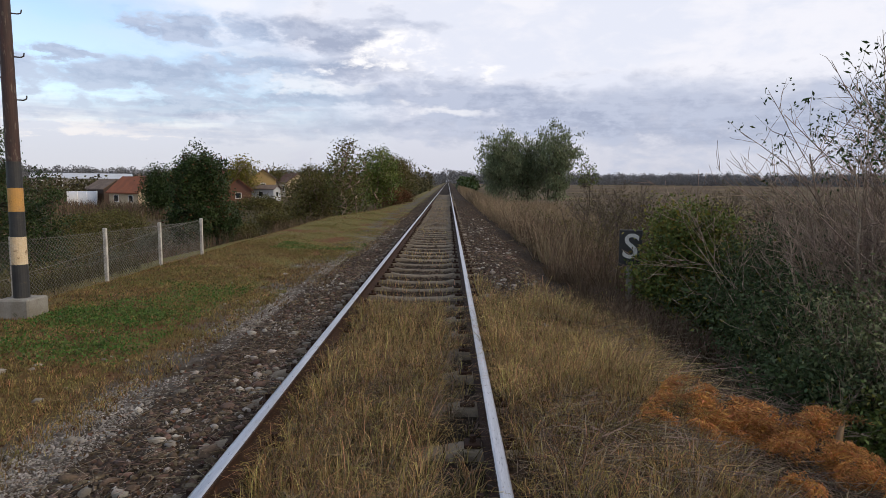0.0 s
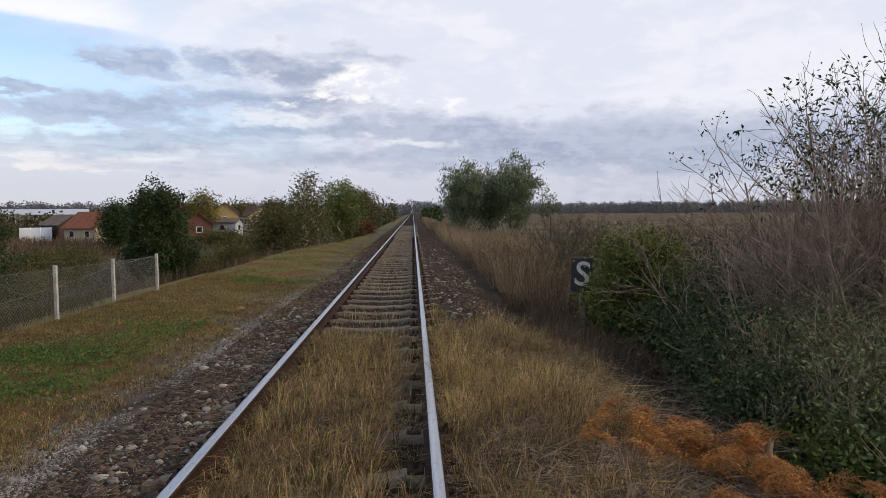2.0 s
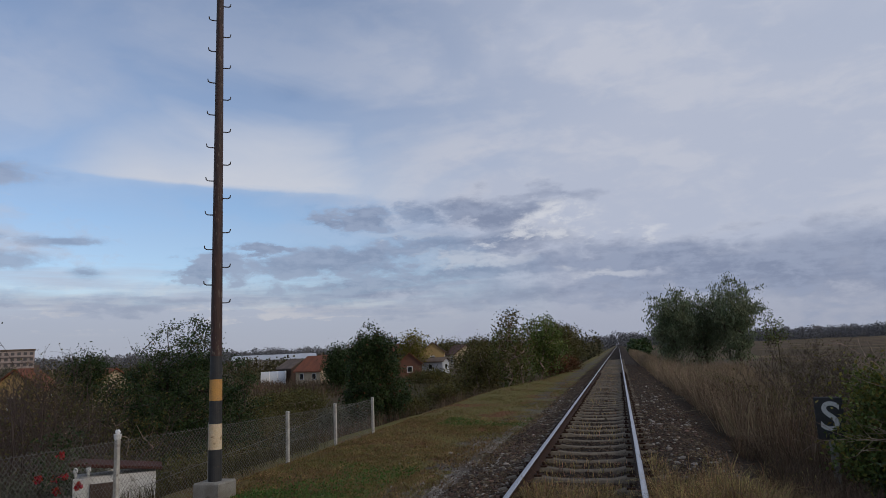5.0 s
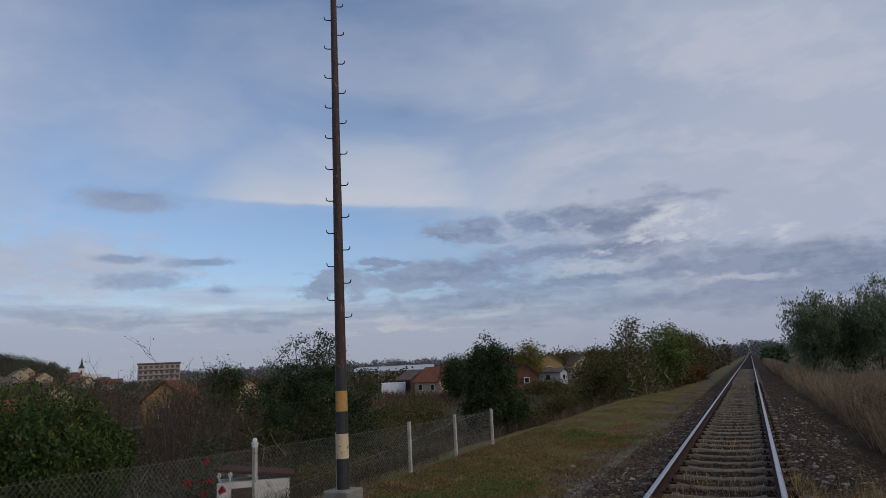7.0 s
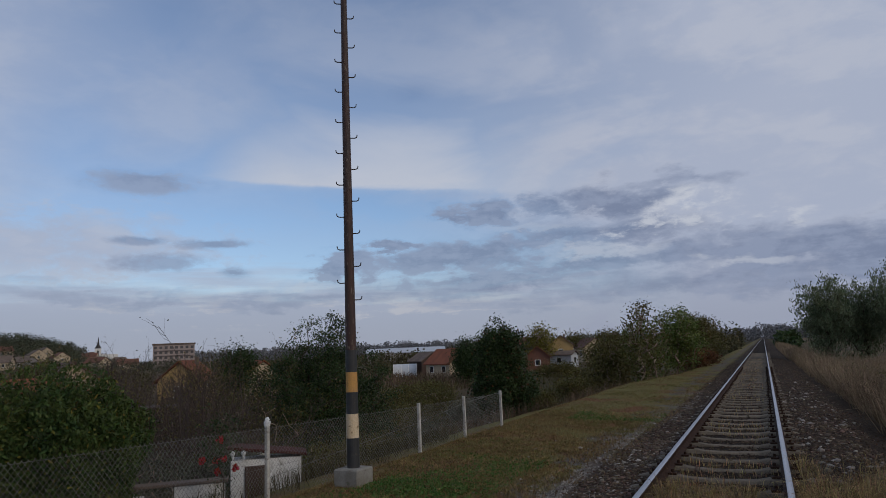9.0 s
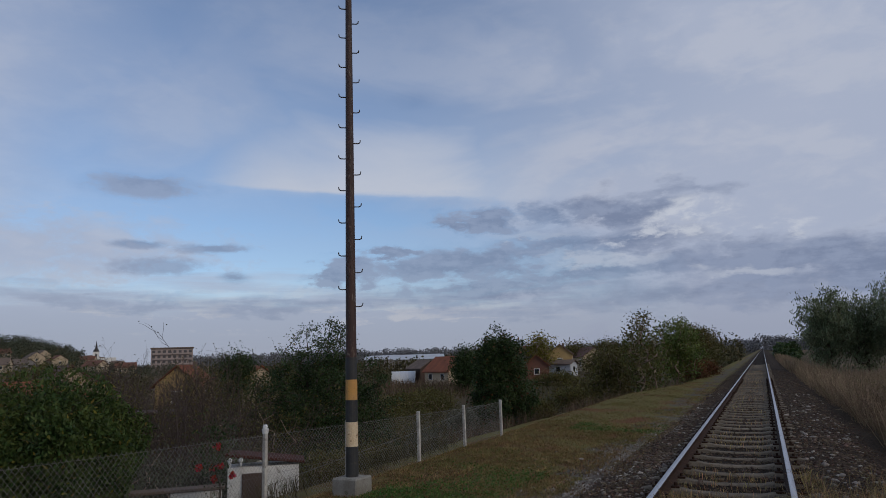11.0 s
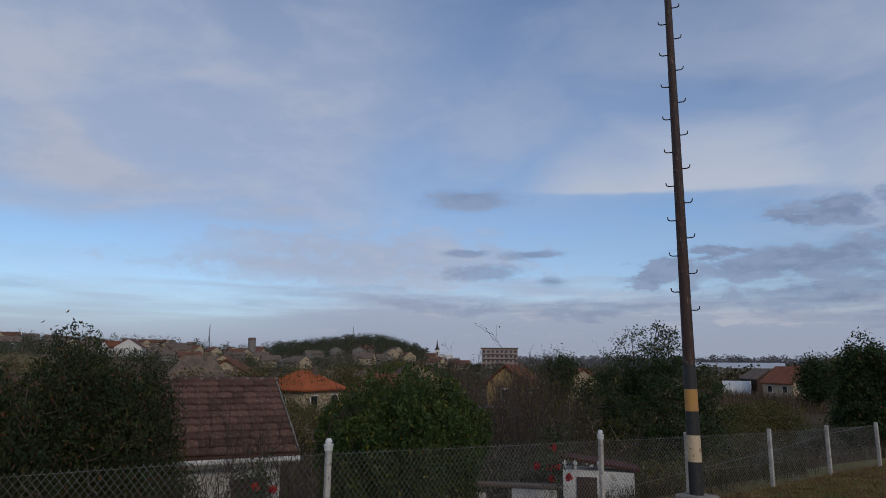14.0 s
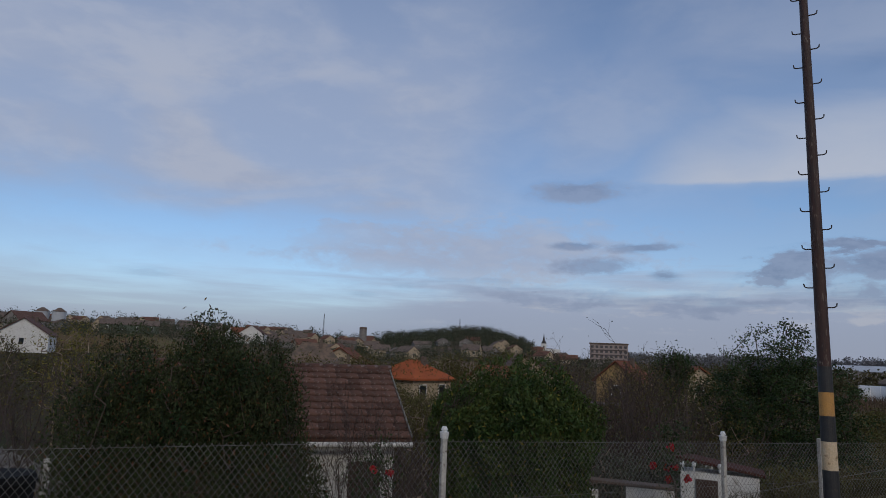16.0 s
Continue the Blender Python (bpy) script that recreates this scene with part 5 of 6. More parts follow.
tagged(new("brush_leaves", mesh_of("brush_leaves", *leaves(bp, 0.05, 0.025), LEAF_OLIVE)), "small olive leaves among the dead brush", "weeds", kind="stuff")
rp = clumped(scatter(9000, 2.5, 4.0, 7.0, 13), 1.4, 0.0, 1.0)
undergrowth("dead_brush", rp, 0.5, 0.006, WEED_BROWN, "low dead brown weeds at the ballast edge", 0.8)
# slope behind the fence and past its end
lp = np.concatenate([scatter(16000, -13, -5.2, 13, 38, 0.9), scatter(5000, -9, -2.6, 34, 60)])
lp = lp[lp[:, 0] < bank_edge(lp[:, 1]) - 0.25]
undergrowth("dead_weeds", clumped(lp, 0.8, -0.35, 1.0), 0.55, 0.009, WEED_BROWN, "dark brown dead weeds on the bank slope", 0.95)
lp = scatter(14000, -9.5, -5.75, -4, 14)
undergrowth("slope_grass", clumped(lp, 1.2, -0.3, 2.0), 0.42, 0.008, SLOPE_GRASS, "rough olive grass on the slope behind the fence", 0.7)
lp = clumped(scatter(12000, -50, -11, 22, 90, 1.3), 0.35, -0.1, 1.0)
undergrowth("garden_weeds", lp, 0.95, 0.05, SLOPE_GRASS, "brown and olive garden weeds below the bank", 0.6)


lp = clumped(scatter(5000, -62, -28, 66, 88), 0.4, -0.4, 2.0)
undergrowth("garden_weeds", lp, 1.5, 0.06, WEED_BROWN, "tall brown weeds before the far village houses", 0.5)


# ---- dead ferns and cut stems ----
def frond(length, droop):
    """One dead fern frond along +x: a stem, paired side ribs, and small curled leaflets on each rib."""
    n = 20
    t = np.linspace(0, 1, n)
    curl = RNG.uniform(-0.25, 0.25)
    p = np.stack([t * length, curl * length * t ** 2, 0.32 * length * np.sin(t * 2.2) - droop * t ** 2 * length], 1)
    sets = [tubes(p[:-1], p[1:], 0.004, 0.0025, 3)]
    for s in (-1, 1):
        m = t[2:-1]
        ln = 0.27 * length * np.sin(np.pi * (0.20 + 0.78 * m)) ** 0.8 * RNG.uniform(0.7, 1.15, len(m))
        base = p[2:-1]
        q = np.linspace(0.1, 1, 6)
        sag = RNG.uniform(0.1, 0.7, len(m))
        rib = base[:, None] + np.stack([ln[:, None] * 0.42 * q, s * ln[:, None] * q, -sag[:, None] * ln[:, None] * q ** 2], -1)
        c = np.repeat(rib.reshape(-1, 3), 3, 0)
        k = np.repeat(np.repeat(ln, 6) * np.tile(1.15 - q * 0.75, len(m)), 3)
        c = c + RNG.normal(0, 1, c.shape) * (k * 0.10)[:, None]
        v, f = leaves(c, 1.0, 0.22, 0.1, (0.5, 0.5 * s, -0.25))
        ctr = np.repeat(c, 4, 0)
        sets.append((ctr + (v - ctr) * np.repeat(k, 4)[:, None] * 0.55, f))
    return join(*sets)


def fern_clump(x, y, n, length):
    th = tagged(empty("dead_fern", x, y, float(height(x, y)) + 0.05), "dead orange-brown fern fronds heaped on the ground", "fern", "dead ferns")
    for k in range(n):
        m = pose(RNG.normal(0, 0.10), RNG.normal(0, 0.10), RNG.uniform(0.0, 0.12), RNG.normal(0, 35), RNG.uniform(-45, 10), RNG.uniform(0, 360))
        part("frond", mesh_of("frond", *frond(length * RNG.uniform(0.6, 1.1), RNG.uniform(0.2, 0.6)), FERN), None, th, at=m)
    return th


for fx, fy, n, ln in [(2.1, 3.75, 6, 0.5), (2.4, 3.95, 7, 0.55), (2.7, 3.95, 5, 0.55), (3.0, 4.1, 6, 0.5), (3.25, 4.1, 5, 0.5), (2.75, 3.7, 3, 0.45), (3.2, 3.55, 6, 0.5), (3.5, 3.75, 5, 0.5), (2.9, 3.3, 4, 0.42), (3.55, 3.35, 6, 0.5), (2.6, 4.2, 3, 0.45), (3.0, 4.15, 3, 0.45)]:
    fern_clump(fx, fy, n, ln)

sp = scatter(4200, 1.2, 4.0, 2.8, 5.4)
sp[:, 2] += RNG.uniform(0.0, 0.13, len(sp))
ang = RNG.uniform(0, 6.28, len(sp))
dv = np.stack([np.cos(ang), np.sin(ang), RNG.normal(0, 0.12, len(sp))], 1) * RNG.uniform(0.08, 0.38, (len(sp), 1))
tagged(new("cut_stems", mesh_of("cut_stems", *tubes(sp, sp + dv, 0.0035, 0.002, 3), REED_GREY)), "grey-brown heap of cut dry stems", "stems", kind="stuff")
tagged(new("cut_stems", mesh_of("cut_stems", *tubes(sp[:700] + [0.6, 1.6, -0.05], sp[:700] + [0.6, 1.6, 0.02] + dv[:700] * 1.4, 0.0035, 0.002, 3), REED_GREY)), "grey-brown heap of cut dry stems", "stems", kind="stuff")


def broken_stump(x, y):
    th = tagged(empty("broken_stump", x, y, float(height(x, y))), "splintered pale broken stem beside dead ferns", "stump")
    p = np.array([[0, 0, -0.1], [0.01, 0, 0.19], [0.04, 0.01, 0.38]])
    part("stem", mesh_of("stem", *tubes(p[:-1], p[1:], [0.05, 0.042], [0.042, 0.014], 7), SPLIT_WOOD), None, th)
    p = np.array([[0.015, 0.01, 0.12], [0.07, 0.02, 0.42]])
    part("splinter", mesh_of("splinter", *tubes(p[:-1], p[1:], 0.022, 0.003, 5), SPLIT_WOOD), None, th)
    p = np.array([[0.0, 0.0, 0.05], [0.2, -0.05, 0.04], [0.48, -0.02, -0.02]])
    part("fallen_limb", mesh_of("fallen_limb", *tubes(p[:-1], p[1:], 0.02, 0.015, 6), BARK), None, th)


broken_stump(3.37, 3.95)

# ---- gardens: shrubs and orchard trees ----
GARDEN = [  # azimuth from the track's line, distance, top height, width, kind
    (-62, 16, 0.6, 2.6, 0), (-64.5, 21, 0.68, 3.2, 1), (-67.5, 22, 0.62, 3.0, 1), (-48, 15, 1.4, 2.2, 0), (-45, 17, 1.9, 2.4, 0), (-51, 19, 1.5, 2.6, 0), (-54, 22, 1.9, 3.0, 1), (-47, 24, 1.9, 3.2, 0), (-42, 22, 2.3, 2.4, 0),
    (-40.5, 18, 0.6, 2.6, 1), (-44, 13.5, 0.2, 1.8, 2), (-49, 13.5, 0.3, 1.8, 2), (-37, 13.5, -0.6, 2.0, 1), (-33, 15, -0.4, 2.2, 1), (-52, 30, 2.6, 3.4, 0), (-56, 34, 2.2, 3.6, 1),
    (-60, 38, 1.4, 4.0, 1), (-64, 24, 0.2, 3.0, 0), (-66, 20, -0.2, 2.4, 0), (-69, 19, 0.4, 2.4, 0), (-46, 34, 1.9, 3.6, 1), (-43.6, 60, 3.0, 3.4, 3), (-41, 40, 1.6, 4.0, 1), (-39, 46, 1.6, 4.6, 1),
    (-36, 40, 1.0, 4.0, 1), (-31, 32, -0.6, 3.4, 1), (-29, 40, -1.2, 3.6, 1), (-27, 48, -1.0, 4.0, 1), (-24, 44, -1.8, 3.0, 2), (-27.5, 30, -1.4, 2.4, 2), (-25.8, 27, -1.5, 2.2, 1),
    (-21.5, 58, -1.9, 4.0, 1), (-18, 50, -1.9, 3.0, 1), (-15, 62, -1.7, 4.0, 1), (-12.5, 70, -0.4, 4.5, 1), (-16.2, 90, -1.6, 6.0, 1), (-29.5, 60, -1.7, 5.0, 1), (-27.4, 64, -1.7, 5.0, 1), (-64.0, 24, 0.42, 3.0, 1), (-12.2, 95, 2.2, 6.0, 1), (-10.8, 110, 2.6, 7.0, 1),
    (-24.0, 80, 2.7, 3.0, 3), (-20.6, 95, 1.2, 4.0, 3), (-22.5, 135, 3.2, 7.0, 1), (-17.6, 125, 6.0, 5.4, 4), (-14.6, 165, 4.0, 9.0, 1), (-12.0, 170, 4.5, 9.0, 1),
    (-52, 15, 0.1, 2.4, 2), (-50, 18, 0.5, 2.6, 2), (-55, 19, 0.3, 2.8, 2), (-47, 17, 0.3, 2.4, 2), (-41, 16, -0.1, 2.4, 2), (-44.5, 20, 0.7, 2.8, 2), (-58, 17, 0.1, 2.4, 2), (-48.5, 22, 0.8, 3.0, 1), (-53.5, 23, 0.8, 3.0, 2), (-42, 23, 0.6, 3.0, 1), (-56.5, 21, 0.6, 2.6, 3),
    (-66.5, 42, -0.55, 4.0, 1), (-63.8, 40, -0.65, 4.0, 1), (-61.5, 38, -0.5, 3.6, 2),
    (-50.0, 21, 1.2, 2.6, 0), (-47.5, 20, 1.5, 2.4, 0), (-45.5, 26, 1.7, 2.4, 0), (-49, 27, 1.5, 2.6, 0), (-52.5, 25, 1.5, 2.6, 0), (-55, 28, 1.2, 2.6, 0), (-43, 19, 1.2, 2.4, 0), (-57.5, 26, 0.9, 2.6, 0), (-60, 24, 0.6, 2.6, 0), (-40, 24, 0.8, 2.6, 0), (-38, 20, 0.3, 2.4, 0), (-53, 38, 1.6, 3.0, 0), (-48, 42, 1.6, 3.0, 0), (-58, 46, 1.2, 3.2, 0), (-53, 18, 1.8, 2.6, 0), (-50.5, 16, 1.6, 2.4, 0), (-47, 15, 1.7, 2.2, 0), (-56, 17, 1.5, 2.4, 0), (-44, 16, 1.9, 2.4, 0), (-46, 18, 2.4, 2.4, 0),
    (-88, 24, 1.6, 3.4, 0), (-91, 30, 2.0, 4.0, 0), (-95, 26, 1.2, 3.2, 0), (-97.5, 20, 1.3, 3.0, 0), (-93.2, 17, 1.2, 2.6, 0), (-92.5, 36, 2.8, 4.2, 4), (-86, 40, 2.2, 5.0, 1), (-80, 42, 1.8, 5.0, 1),
    (-74, 46, 1.6, 5.0, 1), (-70, 55, 1.8, 6.0, 1), (-66, 60, 1.5, 6.0, 1), (-62, 66, 2.0, 6.0, 1), (-58, 80, 2.4, 7.0, 1), (-53, 70, 2.6, 6.0, 0), (-99, 34, 3.0, 5.0, 1), (-101, 24, 1.5, 4.0, 0)]
KINDS = [("orchard_tree", "bare brown orchard tree in the gardens", "tree", TWIG, LEAF_OLIVE, 3, 300, 0.003, 0.05), ("garden_shrub", "brown-green autumn shrub in the gardens", "shrub", TWIG, LEAF_OLIVE, 30, 170, 0.006, 0.04),
         ("garden_shrub", "grey-leaved weedy shrub below the bank", "shrub", TWIG, LEAF_GREY, 26, 150, 0.004, 0.03), ("dark_tree", "dark green rounded tree among the gardens", "tree", BARK, LEAF_DARK, 50, 220, 0.01, 0.1),
         ("yellow_tree", "thin yellow-green tree in the gardens", "tree", TWIG, LEAF_YELLOW, 14, 200, 0.006, 0.06)]
for azd, dist, top, gw, kind in GARDEN:
    gx, gy = 0.45 + dist * math.sin(radians(azd)), -0.8 + dist * math.cos(radians(azd))
    n_, lab, cat, bk, lm, per, ends, rt, rm = KINDS[kind]
    gz = float(height(gx, gy))
    if kind == 0:
        bare_shrub("orchard_tree", gx, gy, top, lab, cat, 7, 0.75, 3, (9, 6), 0.022 * max(1, dist / 22), TWIG_DARK, (LEAF_OLIVE, (0.06, 0.03), 1, 0.05), 0.05, "garden planting", 0.3, trunk=0.9)
        continue
    big = max(1.0, dist / 22)
    plant(n_, gx, gy, max(top - gz, 0.9), gw, lab, cat, 0.12 if kind != 0 else 0.2, gw, 4 if kind else 3, ends, per, (0.075 * big, 0.04 * big), lm, 0.14 * big + 0.02 * gw, bark=bk, r_tip=rt * max(1, dist / 26), r_max=rm * max(1, dist / 40), group="garden planting", shell=0.2, seg=0.3 + gw * 0.03, sides=4)
# whitewashed foot of an orchard trunk
for azd, dist in ((-93.4, 17), (-44.9, 16.5), (-41.5, 15.5)):
    gx, gy = 0.45 + dist * math.sin(radians(azd)), -0.8 + dist * math.cos(radians(azd))
    gz = float(height(gx, gy))
    th = tagged(empty("lime_washed_trunk", gx, gy, gz), "lime-washed lower trunk of an orchard tree", "trunk", "limed trunks")
    part("trunk", cone(bmesh.new(), 0.10, 0.08, -0.1, 2.5 if azd < -90 else 2.2, 10), BARK_WHITE, th)


# ---- houses ----
H = house
H("house", -43.9, 91.9, 5.0, 6.0, 2.3, 4.3, 64, WALL_CREAM, ROOF_RED, "cream house with an orange-red tiled gable roof", group="village houses")
H("house", -40.2, 94.5, 3.0, 3.4, 1.9, 3.0, 20, WALL_GREY, ROOF_RED, "low annexe with a red tiled roof", windows=1, chimney=False, group="village houses")
H("garden_shed", -51.8, 98.6, 4.0, 4.0, 2.5, 3.7, 60, DOOR_BROWN, ROOF_GREY, "dark timber shed with a grey roof", windows=1, chimney=False, category="shed", group="village houses")
H("house", -35.6, 110.5, 4.2, 8.0, 2.3, 4.1, 18, ROOF_DULL, ROOF_RED, "low house with white doors in its gable and red roof", group="village houses", windows=1, chimney=False)
H("house", -43.0, 121.0, 8.0, 7.0, 3.4, 5.8, 60, WALL_GREY, ROOF_RED, "grey house with a large red tiled roof", group="village houses")
H("house", -38.2, 135.0, 5.0, 6.5, 4.3, 6.2, 14, WALL_YELLOW, ROOF_BROWN, "two-storey ochre house with a brown roof", group="village houses", windows=2)
H("garden_shed", -33.8, 120.0, 3.0, 5.0, 2.4, 3.0, 80, METAL_SHEET, ROOF_GREY, "grey metal shed with a low roof", windows=1, chimney=False, category="shed", group="village houses")
H("house", -37.0, 155.0, 6.0, 6.0, 3.5, 5.5, 40, WALL_CREAM, ROOF_BROWN, "house with a brown tiled roof among trees", group="village houses")
H("warehouse", -90.0, 168.0, 10, 14, 4.0, 5.2, -62, WALL_GREY, METAL_SHEET, "long white low warehouse beyond the gardens", windows=4, chimney=False, category="warehouse", group="village houses")
H("warehouse", -108.0, 190.0, 10, 24, 4.2, 5.4, -62, WALL_GREY, METAL_SHEET, "long white low warehouse beyond the gardens", windows=5, chimney=False, category="warehouse", group="village houses")
H("house", -54.2, 24.1, 4.8, 5.4, 2.9, 4.3, 25, WALL_CREAM, ROOF_ORANGE, "house with a bright orange hipped roof and chimney", windows=2, base=-3.3, group="village houses", hip=2.4)
H("house", -76.5, 21.2, 6.0, 6.0, 3.6, 5.7, -15, WALL_GREY, ROOF_OLD, "house with an old mossy grey hipped roof", windows=1, base=-3.3, group="village houses", hip=2.0)
H("house", -82.0, 27.0, 6.0, 7.0, 3.4, 5.3, 60, WALL_CREAM, ROOF_RED, "cream house with a red tiled roof behind others", windows=2, base=-3.3, group="village houses")
H("house", -66.0, 21.3, 5.0, 5.6, 2.6, 4.2, 75, WALL_GREY, ROOF_OLD, "house with an old mossy grey roof", windows=1, base=-3.3, group="village houses", hip=1.6)
H("house", -69.3, 38.5, 6.0, 13.0, 2.6, 4.3, 25, WALL_CREAM, ROOF_OLD, "house with a weathered grey-brown roof", windows=2, group="village houses")
H("house", -50.5, 33.5, 5.6, 8.5, 3.2, 5.2, 62, WALL_CREAM, ROOF_BROWN, "cream-gabled house with a brown roof", windows=2, group="village houses", chimney=False)
H("house", -47.5, 30.0, 5.0, 6.0, 2.6, 4.2, 10, WALL_CREAM, ROOF_RED, "house with a red tiled roof among shrubs", windows=1, group="village houses")
H("house", -51.0, 46.5, 4.0, 5.4, 2.9, 4.6, 30, WALL_YELLOW, ROOF_RED, "cream-gabled house with a red roof", windows=1, group="village houses")
H("house", -56.0, 60.0, 5.0, 8.0, 2.4, 4.0, 70, WALL_CREAM, ROOF_RED, "house with a red tiled roof among shrubs", windows=1, group="village houses")
H("house", -150.0, -15.0, 9.0, 8.0, 3.4, 6.4, 84, WALL_WHITE, ROOF_BROWN, "white house with a brown tiled gable roof", windows=2, group="village houses")
H("house", -140.0, -26.0, 8.0, 9.0, 2.8, 5.0, 0, WALL_GREY, ROOF_BROWN, "house with a brown tiled roof", windows=2, group="village houses")
H("barn", -350.0, 8.0, 10.0, 26.0, 4.0, 6.5, 0, GREEN_PAINT, ROOF_GREY, "long green farm building on the hillside", windows=4, chimney=False, category="barn", group="village houses")
H("house", -345.0, 66.0, 12.0, 15.0, 5.0, 9.0, 70, WALL_WHITE, ROOF_BROWN, "large white house on the hillside", windows=3, group="village houses")
H("house", -348.0, 60.0, 10.0, 12.0, 4.0, 7.5, 20, WALL_WHITE, ROOF_RED, "large white house on the hillside", windows=3, group="village houses")
H("house", -350.0, -35.0, 12.0, 14.0, 4.0, 8.0, 40, WALL_GREY, ROOF_BROWN, "house with a brown roof on the hilltop", windows=2, group="village houses")


def greenhouse(x, y, rz):
    """Half-round film tunnel with end walls and hoops."""
    z0 = float(height(x, y))
    th = tagged(empty("greenhouse", x, y, z0, rz), "white film greenhouse tunnel below the bank", "greenhouse")
    n = 14
    a = np.linspace(0, np.pi, n)
    pr = np.stack([np.cos(a) * 1.7, np.sin(a) ** 0.7 * 2.1], 1)
    v = np.array([[px, yy, pz] for yy in (-1.9, 1.9) for px, pz in pr])
    k = np.arange(n - 1)
    part("cover", mesh_of("cover", v, [np.stack([k, k + 1, k + 1 + n, k + n], 1), np.stack([np.zeros(n - 2, int), k[1:], k[1:] + 1], 1), np.stack([np.full(n - 2, n), k[1:] + n + 1, k[1:] + n], 1)], METAL_SHEET, False), None, th)
    for yy in (-1.9, -0.6, 0.6, 1.9):
        q = np.stack([pr[:, 0] * 1.01, np.full(n, yy), pr[:, 1] * 1.01], 1)
        part("hoop", mesh_of("hoop", *tubes(q[:-1], q[1:], 0.04, 0.04, 4), WALL_WHITE), None, th)


greenhouse(-53.6, 94.6, -61)


# ---- cottage behind the fence ----
def cottage():
    base = -3.1
    th = tagged(empty("cottage", -15.5, 2.8, base, -11.5), "white cottage with old brown roof tiles and dark door", "cottage")
    w, l, eave, ridge = 5.0, 4.8, 3.08, 4.26
    bm = bmesh.new()
    v = [bm.verts.new(p) for yy in (-l / 2, l / 2) for p in ((-w / 2, yy, -0.3), (w / 2, yy, -0.3), (w / 2, yy, eave), (0, yy, ridge), (-w / 2, yy, eave))]
    bm.faces.new(v[0:5])
    bm.faces.new(v[9:4:-1])
    for i in range(5):
        j = (i + 1) % 5
        bm.faces.new((v[i], v[i + 5], v[j + 5], v[j]))
    bmesh.ops.recalc_face_normals(bm, faces=bm.faces)
    part("wall", bm, WALL_WHITE, th)
    slope = (ridge - eave) / (w / 2)
    roofs = []
    for s in (1, -1):
        bm = bmesh.new()
        pts = []
        for yy in (-l / 2 - 0.3, l / 2 + 0.3):
            for xx, zz in ((0, ridge + 0.03), (s * (w / 2 + 0.3), eave - slope * 0.3 + 0.03), (s * (w / 2 + 0.3), eave - slope * 0.3 + 0.10), (0, ridge + 0.10)):
                pts.append(bm.verts.new((xx, yy, zz)))
        for q in ((0, 1, 2, 3), (7, 6, 5, 4), (0, 4, 5, 1), (1, 5, 6, 2), (2, 6, 7, 3)):
            bm.faces.new([pts[i] for i in q])
        bmesh.ops.recalc_face_normals(bm, faces=bm.faces)
        roofs.append(part("roof", bm, ROOF_BROWN, th))
    # rows of tiles on the slope above the garden
    ln = math.hypot(w / 2 + 0.3, slope * (w / 2 + 0.3))
    tilt = math.degrees(math.atan(slope))
    tw, tl = 0.27, 0.31
    u = np.linspace(-tw / 2, tw / 2, 6)
    prof = 0.006 * np.cos(u / tw * 2 * np.pi) + 0.012
    vv = np.array([[a, b, c - 0.018 * (a > 0)] for a, c0 in ((tl * 0.56, 0.085), (-tl * 0.5, 0.0)) for b, c in zip(u, prof + c0)])
    vv = np.concatenate([vv, vv[:6] - [0, 0, 0.055]])
    k = np.arange(5)
    tile = mesh_of("tile", vv, [np.stack([k, k + 1, k + 7, k + 6], 1), np.stack([k + 1, k, k + 12, k + 13], 1)], ROOF_BROWN)
    rows, cols = 11, 20
    for i in range(rows):
        for j in range(cols):
            f = (i + 0.5) / rows * ln
            part("tile", tile, None, roofs[0], at=pose(f * math.cos(radians(tilt)), -l / 2 - 0.25 + (j + 0.5) * (l + 0.5) / cols + RNG.normal(0, 0.004), ridge + 0.105 - f * math.sin(radians(tilt)) + RNG.normal(0, 0.003), 0, tilt, RNG.normal(0, 0.8)))
    for j in range(16):
        part("ridge_tile", RIDGE, None, roofs[0], at=pose(0, -l / 2 - 0.15 + j * 0.34, ridge + 0.10))
    for s, lab in ((1, "white mortar verge"),):
        q = np.array([[0.0, s * (l / 2 + 0.30), ridge + 0.13], [w / 2 + 0.3, s * (l / 2 + 0.30), eave - slope * 0.3 + 0.13]])
        part("verge", mesh_of("verge", *tubes(q[:1], q[1:], 0.022, 0.022, 4), BLOCK), None, th, lab)
    q = np.array([[w / 2 + 0.36, -l / 2 - 0.3, eave - 0.16], [w / 2 + 0.36, l / 2 + 0.3, eave - 0.16]])
    part("gutter", mesh_of("gutter", *tubes(q[:1], q[1:], 0.055, 0.055, 8), WALL_WHITE), None, th, "pale eaves gutter")
    door = part("door", boxed(w / 2 - 0.02, w / 2 + 0.05, 1.45, 2.10, 0.0, 2.55, 0.01), DOOR_BROWN, th, "dark brown wooden door")
    for a, b in ((1.36, 1.45), (2.10, 2.19)):
        part("door_frame", boxed(w / 2 - 0.02, w / 2 + 0.07, a, b, 0.0, 2.62), WALL_WHITE, door)
    part("lintel", boxed(w / 2 - 0.02, w / 2 + 0.07, 1.36, 2.19, 2.55, 2.64), WALL_WHITE, door)


RIDGE = mesh_of("ridge_tile", *tubes([[0, -0.19, 0]], [[0, 0.19, 0]], 0.085, 0.10, 8), ROOF_BROWN)
cottage()


